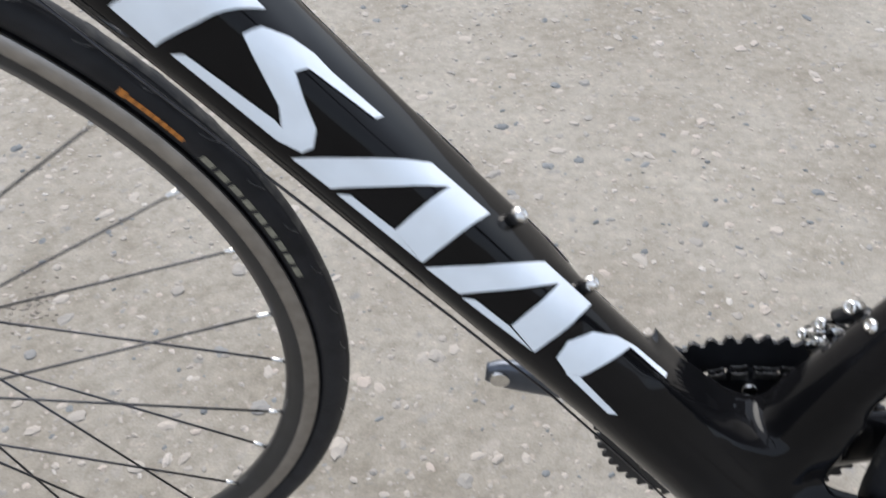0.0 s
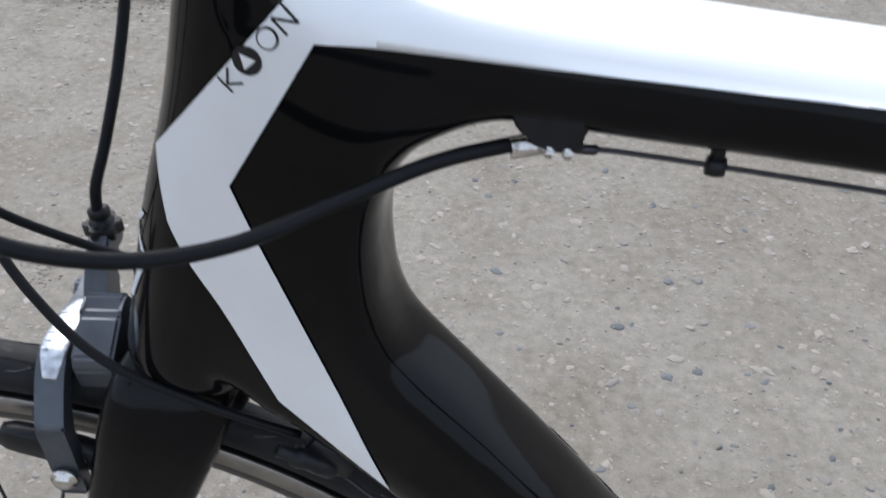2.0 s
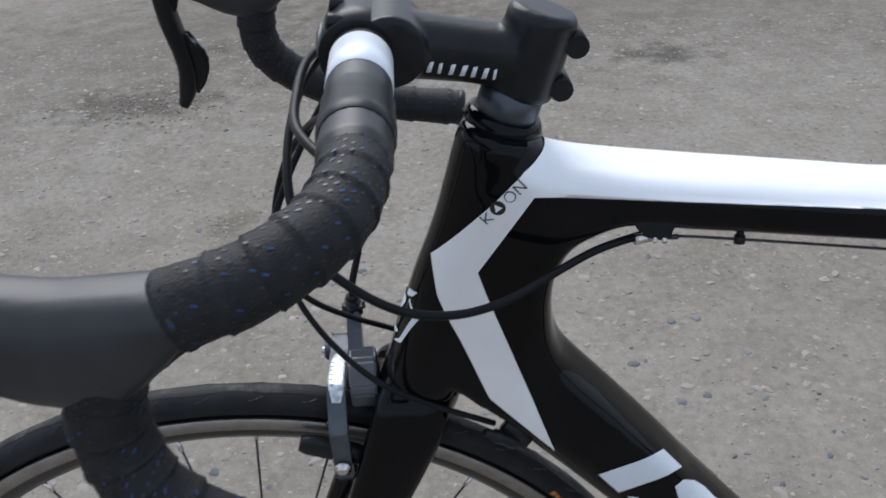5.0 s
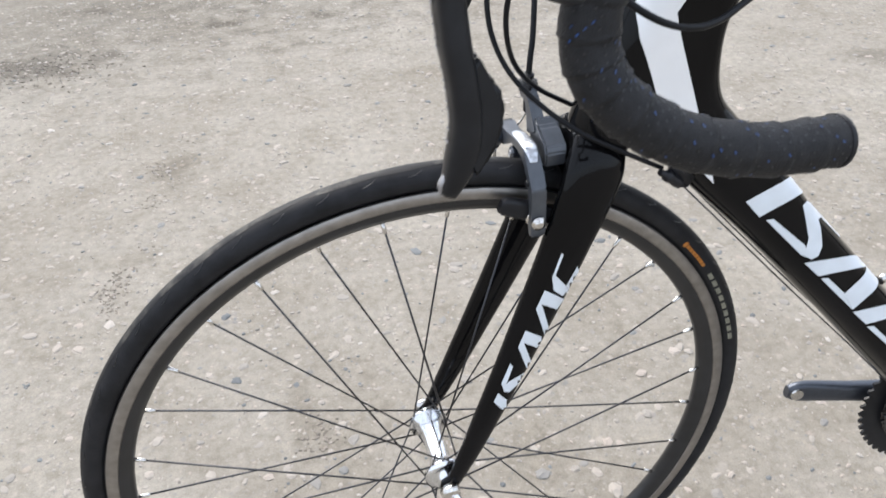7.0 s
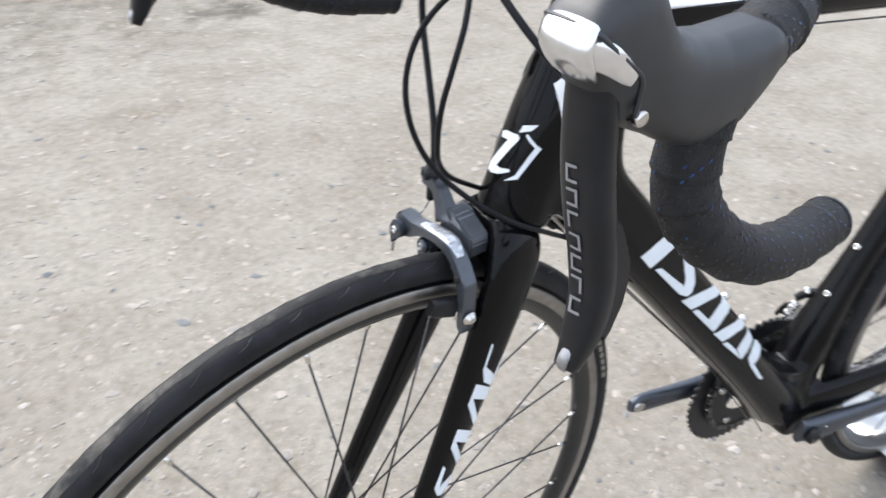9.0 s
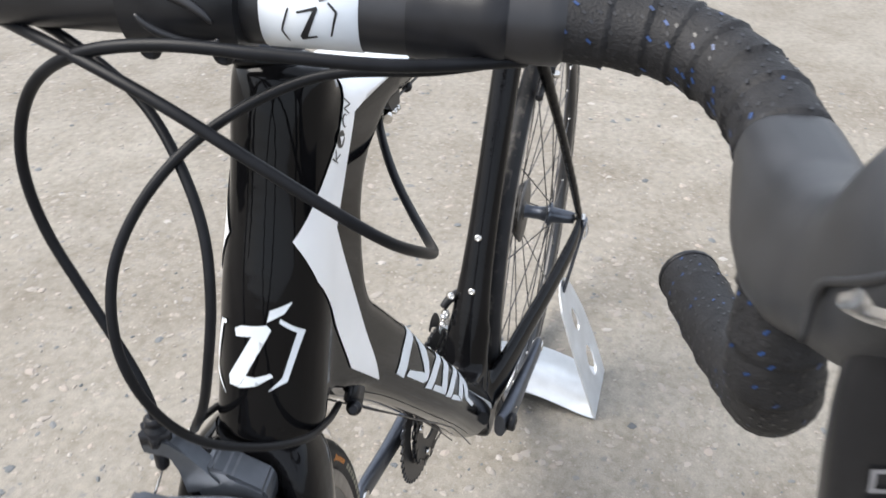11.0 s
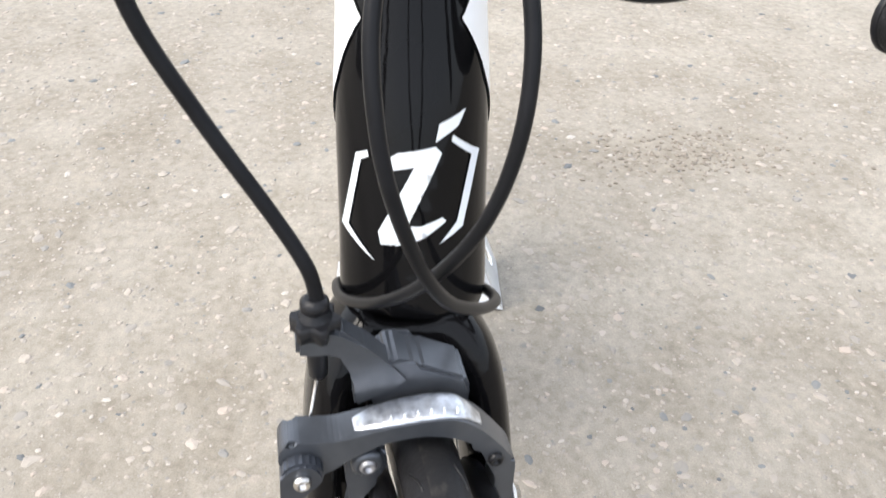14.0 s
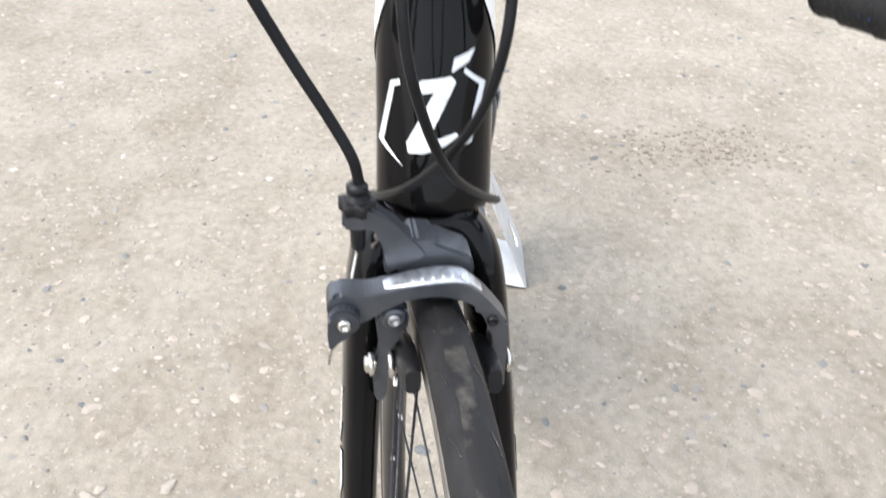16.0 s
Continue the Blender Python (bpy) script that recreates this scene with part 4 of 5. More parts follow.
def build_lever(s):
    bm = bmesh.new()
    # rubber hood: upright sections from the bar to the raised nose (x, underside, top, half width)
    rows = []
    for x, low, top, wide in ((0.078, 0.8835, 0.9020, 0.0138), (0.066, 0.8710, 0.9040, 0.0158), (0.052, 0.8590, 0.9040, 0.0168), (0.036, 0.8560, 0.9040, 0.0166), (0.020, 0.8605, 0.9065, 0.0160), (0.010, 0.8655, 0.9095, 0.0155), (0.003, 0.8695, 0.9140, 0.0150),
                              (-0.003, 0.8722, 0.9210, 0.0148), (-0.008, 0.8745, 0.9295, 0.0148), (-0.013, 0.8770, 0.9355, 0.0148), (-0.019, 0.8800, 0.9375, 0.0148), (-0.025, 0.8850, 0.9365, 0.0147), (-0.031, 0.8920, 0.9335, 0.0144), (-0.036, 0.8990, 0.9300, 0.0140), (-0.041, 0.9080, 0.9255, 0.0130), (-0.0450, 0.9150, 0.9200, 0.0112)):
        mid, high = (low + top) / 2, (top - low) / 2
        side = s * (0.205 - 0.0015 * min(1, max(0, -x / 0.03)))
        row = []
        for i in range(28):
            a = 2 * math.pi * i / 28
            ca, sa = math.cos(a), math.sin(a)
            row.append(bm.verts.new((x, side + wide * math.copysign(abs(ca) ** 0.72, ca), mid + high * math.copysign(abs(sa) ** 0.8, sa))))
        rows.append(row)
    for p, q in zip(rows, rows[1:]):
        for i in range(28):
            bm.faces.new((p[i], p[(i + 1) % 28], q[(i + 1) % 28], q[i]))
    bm.faces.new(rows[0])
    bm.faces.new(rows[-1][::-1])
    bmesh.ops.recalc_face_normals(bm, faces=bm.faces)
    hood = part("brake_lever_hood", bm, HOOD, bike, "black rubber brake hood")
    baked(hood, 0.0018, 0.5, 4)
    hood.data.transform(MK)
    # raised lip along the lower front edge
    bm = bmesh.new()
    edge = ((-0.0190, 0.0148, 0.8870), (-0.0185, 0.0151, 0.8970), (-0.0205, 0.0151, 0.9030), (-0.0270, 0.0149, 0.9080), (-0.0350, 0.0143, 0.9140), (-0.0410, 0.0122, 0.9195), (-0.0440, 0.0070, 0.9212), (-0.0448, 0.0, 0.9218))
    wire(bm, [(x, s * 0.2035 - w, z) for x, w, z in edge] + [(x, s * 0.2035 + w, z) for x, w, z in edge[-2::-1]], lambda t: 0.0011, 6, 4)
    part("hood_lip", bm, HOOD, hood, m=MK)
    # silver cap under the lip of the nose, wrapping back along both sides
    bm = bmesh.new()
    sweep(bm, [(-0.0395, s * 0.2042, 0.9222), (-0.0440, s * 0.2047, 0.9188), (-0.0452, s * 0.2053, 0.9135), (-0.0420, s * 0.2060, 0.9075), (-0.0370, s * 0.2064, 0.9025)],
          [(0.0022, 0.0096), (0.0036, 0.0112), (0.0042, 0.0114), (0.0040, 0.0104), (0.0026, 0.0080)], 22, power=2.3)
    sweep(bm, [(x, s * 0.2043 + w, z) for x, w, z in ((-0.0225, -0.0135, 0.9015), (-0.0290, -0.0130, 0.9063), (-0.0360, -0.0118, 0.9110), (-0.0425, -0.0078, 0.9142), (-0.0448, 0.0, 0.9148), (-0.0425, 0.0078, 0.9142), (-0.0360, 0.0118, 0.9110), (-0.0290, 0.0130, 0.9063), (-0.0225, 0.0135, 0.9015))],
          [(0.0012, 0.0030), (0.0020, 0.0044), (0.0026, 0.0054), (0.0028, 0.0062), (0.0028, 0.0066), (0.0028, 0.0062), (0.0026, 0.0054), (0.0020, 0.0044), (0.0012, 0.0030)], 16, up=(0, 0, 1), power=2.6)
    part("lever_cap", bm, SILVER, hood, "polished silver lever cap", MK)
    bm = bmesh.new()
    sweep(bm, [(x, s * q, z) for x, q, z in ((-0.0285, 0.2050, 0.900), (-0.0275, 0.2060, 0.886), (-0.0272, 0.2085, 0.868), (-0.0262, 0.2120, 0.850), (-0.0240, 0.2160, 0.831), (-0.0238, 0.2196, 0.812), (-0.0275, 0.2215, 0.795), (-0.0340, 0.2222, 0.7800))],
          [(0.0056, 0.0102), (0.0064, 0.0108), (0.0070, 0.0108), (0.0072, 0.0106), (0.0072, 0.0100), (0.0074, 0.0088), (0.0072, 0.0076), (0.0042, 0.0054)], 20, power=2.9)
    bm.normal_update()
    tree = BVHTree.FromBMesh(bm)
    part("lever_blade", bm, MATT_BLACK, hood, "matt black brake lever blade", MK)
    bm = bmesh.new()
    plate(bm, [(-0.022, 0.850), (-0.0190, 0.8415), (-0.0130, 0.8365), (-0.0080, 0.8310), (-0.0055, 0.8245), (-0.0056, 0.8150), (-0.0090, 0.8040), (-0.0160, 0.7930), (-0.0230, 0.7870), (-0.0270, 0.800), (-0.0250, 0.830)], 0.0105,
          Matrix(((1, 0, 0, 0), (0, -s * 0.16, s, s * 0.3505), (0, 1, 0, 0), (0, 0, 0, 1))), 0.0032, 3)
    part("shift_paddle", bm, MATT_BLACK, hood, "black shift paddle", MK)
    bm = bmesh.new()
    plate(bm, [(-0.028, 0.886), (-0.0185, 0.8820), (-0.0155, 0.8755), (-0.0165, 0.8690), (-0.0200, 0.8620), (-0.0265, 0.857)], 0.009, Matrix(((1, 0, 0, 0), (0, 0, s, s * 0.2085), (0, 1, 0, 0), (0, 0, 0, 1))), 0.002)
    part("release_lever", bm, MATT_BLACK, hood, "small black release lever", MK)
    bm = bmesh.new()
    e = Vector((-0.0372, s * 0.2222, 0.7850))
    sweep(bm, [e + Vector((0.003, 0, 0.006)), e, e + Vector((0.0005, 0, -0.005))], [(0.001, 0.0026), (0.0014, 0.0028), (0.001, 0.0026)], 12, up=(0, 1, 0))
    part("lever_tip", bm, TIP, hood, "small grey tip plate", MK)
    bm = bmesh.new()
    revolve(bm, [(0.0034, -0.006), (0.0034, 0.0), (0.0028, 0.0010), (0.0016, 0.0010)], along((-0.0145, s * 0.2185, 0.8852), (-0.0145, s, 0.8852)), 14)
    part("pivot_pin", bm, STEEL, hood, m=MK)
    # grey bars down the front of the blade
    a, b = Vector((s * 0.2072, 0.8680)), Vector((s * 0.2205, 0.8010))
    d = (b - a).normalized()
    w = Vector((d.y, -d.x))
    for i in range(7):
        p = a + d * (i * 0.0094)
        bars = ((-0.0028, 0.0, 0.0028, 0.0012), (0.0016 if i % 2 else -0.0028, 0.0, 0.0028 if i % 2 else -0.0016, 0.0072), (-0.0028, 0.0060, 0.0028, 0.0072))
        for u0, v0, u1, v1 in bars[: 3 - (i % 3 == 2)]:
            bar = (p + w * u0 + d * v0, p + w * u1 + d * v0, p + w * u1 + d * v1, p + w * u0 + d * v1)
            ob = decal("printed_bar", [(c.x, c.y) for c in bar], GREY_DECAL, hood, tree, lambda u, z: (-0.12, u, z), (1, 0, 0), 0.0007, 0.0012, label="grey printed bar")
            ob.data.transform(MK)


build_cockpit()


def build_front_brake():
    def slab(outline, x, thick, bevel=0.0014, rounds=2):
        """A flat arm in the cross plane of the fork, with its thickness fore and aft."""
        bm = bmesh.new()
        pts = [tuple(p) for p in spline(list(outline) + [outline[0]], rounds)[:-1]] if rounds > 1 else outline
        return plate(bm, [(p[0], p[1]) for p in pts], thick, Matrix(((0, 0, 1, x), (1, 0, 0, 0), (0, 1, 0, 0), (0, 0, 0, 1))), bevel)

    def turned(name, profile, p, q, mat, parent, label="", n=18):
        bm = bmesh.new()
        revolve(bm, profile, along(p, q), n)
        return part(name, bm, mat, parent, label, MB)

    body = part("front_brake", slab([(0.0120, 0.6830), (0.0081, 0.6845), (0.0013, 0.6805), (-0.0015, 0.6803), (-0.0178, 0.6720), (-0.0200, 0.6660), (-0.019, 0.654), (0.012, 0.652), (0.018, 0.670)], 0.1045, 0.018, rounds=1), BRAKE_GREY, bike, "grey dual-pivot brake caliper", MB, smooth=False)
    # arched arm from the release cam over the tyre down to the left pad
    arch = [(0.0496, 0.6560), (0.0498, 0.6611), (0.0480, 0.6653), (0.0446, 0.6672), (0.0368, 0.6662), (0.0300, 0.6656), (0.0236, 0.6668), (0.0102, 0.6692), (-0.0034, 0.6702), (-0.0117, 0.6690), (-0.0189, 0.6640), (-0.0251, 0.6570), (-0.0315, 0.6483),
            (-0.0344, 0.6431), (-0.0349, 0.6319), (-0.0355, 0.6149), (-0.0355, 0.6010), (-0.0310, 0.6010), (-0.0285, 0.6137), (-0.0274, 0.6247), (-0.0274, 0.6350), (-0.0246, 0.6423), (-0.0195, 0.6535), (-0.0121, 0.6593), (-0.0036, 0.6623), (0.0033, 0.6630), (0.0129, 0.6618), (0.0197, 0.6590), (0.0266, 0.6550), (0.0336, 0.6505), (0.0420, 0.6490)]
    part("arched_arm", slab(arch, 0.0853, 0.0125, 0.0016, 4), BRAKE_GREY, body, "grey arched caliper arm", MB, smooth=False)
    bm = bmesh.new()
    sweep(bm, [(0.0853, 0.0240, 0.6664), (0.0856, 0.0180, 0.6678), (0.0858, 0.0102, 0.6690), (0.0858, -0.0034, 0.6702), (0.0858, -0.0117, 0.6690), (0.0856, -0.0165, 0.6660), (0.0853, -0.0210, 0.6618)],
          [(0.0005, 0.003), (0.0010, 0.0048), (0.0014, 0.0058), (0.0016, 0.0061), (0.0014, 0.0058), (0.0010, 0.0046), (0.0005, 0.003)], 16, up=(1, 0, 0), power=3.0)
    face = part("polished_face", bm, ARM_FACE, body, "polished silver arm face", MB)
    for i in range(6):
        bm = bmesh.new()
        y = 0.012 - i * 0.0046
        z = 0.6718 - 0.10 * abs(y + 0.003)
        plate(bm, [(0.0808, y), (0.0836, y - 0.0006), (0.0836, y - 0.0016), (0.0808, y - 0.0010)], 0.0006, Matrix(((1, 0, 0, 0), (0, 1, 0, 0), (0, 0, 1, z), (0, 0, 0, 1))))
        part("printed_bar", bm, DECAL, face, "pale printed bar", MB)
    # arm with the cable adjuster
    part("cable_arm", slab([(0.0410, 0.6990), (0.0414, 0.6913), (0.0372, 0.6900), (0.0307, 0.6898), (0.0262, 0.6912), (0.0222, 0.6816), (0.0224, 0.6640), (0.0140, 0.6690), (0.0054, 0.6724), (0.0020, 0.6756), (0.0096, 0.6830), (0.0180, 0.6925), (0.0263, 0.7005), (0.0310, 0.7020), (0.0370, 0.7010)], 0.0995, 0.010, rounds=1), BRAKE_GREY, body, "grey cable arm", MB, smooth=False)
    # lower arm to the right pad
    part("pad_arm", slab([(0.0272, 0.6500), (0.0272, 0.6390), (0.0260, 0.6288), (0.0280, 0.6143), (0.0284, 0.5950), (0.0230, 0.5945), (0.0217, 0.6177), (0.0196, 0.6320), (0.0129, 0.6400), (0.0125, 0.6500), (0.0160, 0.6560), (0.0230, 0.6560)], 0.0875, 0.0075, 0.0014, 3), BRAKE_GREY, body, "grey pad arm", MB, smooth=False)
    bm = bmesh.new()
    k = along((0.0995, 0.0342, 0.6955), (0.1000, 0.0340, 0.80))
    revolve(bm, [(0.0026, -0.0180), (0.0034, -0.0165), (0.0036, -0.007), (0.0036, 0.002), (0.0056, 0.0025), (0.0056, 0.0095), (0.0032, 0.0105), (0.0032, 0.012), (0.0048, 0.0125), (0.0048, 0.0155), (0.0030, 0.0170)], k, 16)
    star = [(0.0084 if i % 4 < 2 else 0.0064) for i in range(24)]
    plate(bm, [(r * math.cos(i * math.pi / 12), r * math.sin(i * math.pi / 12)) for i, r in enumerate(star)], 0.0062, k @ Matrix.Translation((0, 0, 0.006)))
    part("barrel_adjuster", bm, BLACK_PLASTIC, body, "black barrel adjuster", MB)
    # release cam with its tail
    disc = [(0.0426 - 0.0076 * math.cos(a), 0.6551 + 0.0076 * math.sin(a)) for a in np.linspace(-1.5, 2.6, 14)]
    part("release_cam", slab(disc + [(0.0498, 0.6560), (0.0502, 0.6480), (0.0496, 0.6390), (0.0482, 0.6385), (0.0458, 0.6455)], 0.0765, 0.0065, 0.0012, 1), GREY_METAL, body, "dark grey release cam", MB, smooth=False)
    part("cam_tip", slab([(0.0482, 0.6400), (0.0496, 0.6400), (0.0507, 0.6285), (0.0497, 0.6282)], 0.0765, 0.003, 0.0005, 1), STEEL, body, "worn silver tip", MB)
    hex_head = lambda r: [(r, 0.002), (r, -0.001), (r * 0.8, -0.002), (r * 0.5, -0.002), (r * 0.45, 0.0)]
    for (x, y, z), r, mat in (((0.0728, 0.0426, 0.6551), 0.0032, STEEL), ((0.0822, 0.0195, 0.6493), 0.0060, BRAKE_GREY), ((0.0810, 0.0195, 0.6493), 0.0033, TIP), ((0.0788, -0.0265, 0.6469), 0.0029, MATT_BLACK)):
        turned("caliper_bolt", hex_head(r), (x, y, z), (1, y, z), mat, body, n=16)
    # pads: holder, rubber block, washers and nut on each side
    for s, arm_y, pad_y, z in ((1, 0.0250, 0.0135, 0.6185), (-1, -0.0325, -0.0245, 0.6145)):
        out = lambda d: (0.0850, arm_y + s * d, z)
        turned("pad_bolt", [(0.0020, 0.0085), (0.0040, 0.0080), (0.0044, 0.0062), (0.0060, 0.0060), (0.0062, 0.0042), (0.0050, 0.0040), (0.0050, 0.0030)], (0.0850, arm_y, z), out(1), STEEL, body, "steel pad bolt")
        turned("washer", [(0.0040, -0.0028), (0.0078, -0.0030), (0.0080, -0.0046), (0.0066, -0.0062), (0.0040, -0.0064)], (0.0850, arm_y, z), out(1), STEEL, body, "silver dished washer")
        bm = bmesh.new()
        sweep(bm, [(0.056, pad_y, z + 0.0150), (0.062, pad_y, z + 0.0130), (0.078, pad_y, z + 0.0070), (0.094, pad_y, z), (0.104, pad_y, z - 0.005)], [(0.0058, 0.0034), (0.0078, 0.0046), (0.0084, 0.0050), (0.0080, 0.0048), (0.0060, 0.0036)], 16, power=3.4)
        part("pad_holder", bm, BLACK_PLASTIC, body, "glossy black brake pad holder", MB)
    bm = bmesh.new()
    wire(bm, [(0.0995, 0.0342, 0.680), (0.0970, 0.0360, 0.672), (0.0900, 0.0392, 0.660), (0.0830, 0.0405, 0.652)], 0.0008, 6, 4)
    part("brake_wire", bm, STEEL, body, m=MB)


build_front_brake()


def build_cables():
    front_brake_run = [(0.1360, -0.1290, 0.8865), (0.1089, -0.0876, 0.8914), (0.1023, -0.0443, 0.8945), (0.1016, -0.0059, 0.8958), (0.1048, 0.0270, 0.8903), (0.1112, 0.0531, 0.8771), (0.1172, 0.0712, 0.8562), (0.1195, 0.0799, 0.8302), (0.1184, 0.0768, 0.8013), (0.1145, 0.0627, 0.7703), (0.1085, 0.0455, 0.7395), (0.1040, 0.0370, 0.7230), (0.1024, 0.0346, 0.7110)]
    rear_brake_run = [(0.1430, 0.1010, 0.8925), (0.1233, 0.0688, 0.8919), (0.1042, 0.0295, 0.8872), (0.0938, -0.0067, 0.8757), (0.0909, -0.0383, 0.8584), (0.0947, -0.0647, 0.8395), (0.1058, -0.0830, 0.8212), (0.1259, -0.0915, 0.8050), (0.1499, -0.0918, 0.7900), (0.1762, -0.0834, 0.7803), (0.2030, -0.0702, 0.7782), (0.2298, -0.0547, 0.7839), (0.2580, -0.0412, 0.7914), (0.2884, -0.0304, 0.7950)]
    left_shift_run = [(0.1360, -0.1300, 0.8880), (0.1208, -0.0990, 0.8863), (0.1160, -0.0571, 0.8829), (0.1044, -0.0231, 0.8684), (0.0885, 0.0011, 0.8470), (0.0733, 0.0144, 0.8202), (0.0638, 0.0154, 0.7893), (0.0645, 0.0085, 0.7582), (0.0760, -0.0026, 0.7294), (0.0977, -0.0176, 0.7058), (0.1262, -0.0295, 0.6849), (0.1606, -0.0294, 0.6644), (0.1989, -0.0230, 0.6410)]
    right_shift_run = [(0.1470, 0.1000, 0.8940), (0.1300, 0.0616, 0.8910), (0.1186, 0.0332, 0.8820), (0.1072, 0.0095, 0.8696), (0.0952, -0.0070, 0.8523), (0.0836, -0.0181, 0.8317), (0.0736, -0.0217, 0.8081), (0.0686, -0.0189, 0.7824), (0.0720, -0.0111, 0.7556), (0.0836, 0.0021, 0.7296), (0.1042, 0.0159, 0.7061), (0.1326, 0.0266, 0.6856), (0.1676, 0.0290, 0.6650), (0.2030, 0.0240, 0.6385)]
    for name, pts, lab in (("brake_cable", front_brake_run, "black front brake cable loop"), ("brake_cable", rear_brake_run, "black rear brake cable loop"), ("shift_cable", left_shift_run, "black shift cable"), ("shift_cable", right_shift_run, "black shift cable")):
        bm = bmesh.new()
        wire(bm, pts, 0.0025 if name == "brake_cable" else 0.0021, 10, 10)
        part(name, bm, CABLE, bike, lab)
    # bare wires and their stops
    for s in (-1, 1):
        bm = bmesh.new()
        wire(bm, [(0.214, s * 0.021, 0.630), (0.346, s * 0.018, 0.493), (0.472, s * 0.016, 0.363), (0.575, s * 0.012, 0.235)], 0.0008, 6, 2)
        part("bare_wire", bm, SPOKE, bike, "bare steel shift wire", MF)
        bm = bmesh.new()
        a, b = Vector((0.198, s * 0.0275, 0.642)), Vector((0.220, s * 0.0195, 0.6245))
        revolve(bm, [(0.0022, -0.004), (0.0030, -0.003), (0.0030, 0.004), (0.0046, 0.0045), (0.0050, 0.008), (0.0044, 0.012), (0.0050, 0.016), (0.0050, 0.023), (0.0026, 0.026), (0.0020, 0.032)], along(a, b), 14)
        plate(bm, [(0.204, 0.640), (0.222, 0.624), (0.228, 0.634), (0.212, 0.652)], 0.006, Matrix(((1, 0, 0, 0), (0, 0, 1, s * 0.021), (0, 1, 0, 0), (0, 0, 0, 1))), 0.001)
        part("cable_stop", bm, BLACK_PLASTIC, bike, "black cable stop with adjuster", MF)
    bm = bmesh.new()
    wire(bm, [(0.300, -0.0205, 0.7960), (0.341, -0.0165, 0.7928), (0.60, -0.008, 0.773), (0.78, 0, 0.760)], lambda t: 0.0017 if t < 0.13 else 0.0009, 8, 8)
    part("bare_wire", bm, SPOKE, bike, "bare steel brake wire", MF)
    bm = bmesh.new()
    revolve(bm, [(0.003, 0), (0.003, 0.012)], along((0.2815, -0.0243, 0.7957), (0.295, -0.0195, 0.7965)), 12)
    part("ferrule", bm, STEEL, bike, "silver cable ferrule", MF)


build_cables()


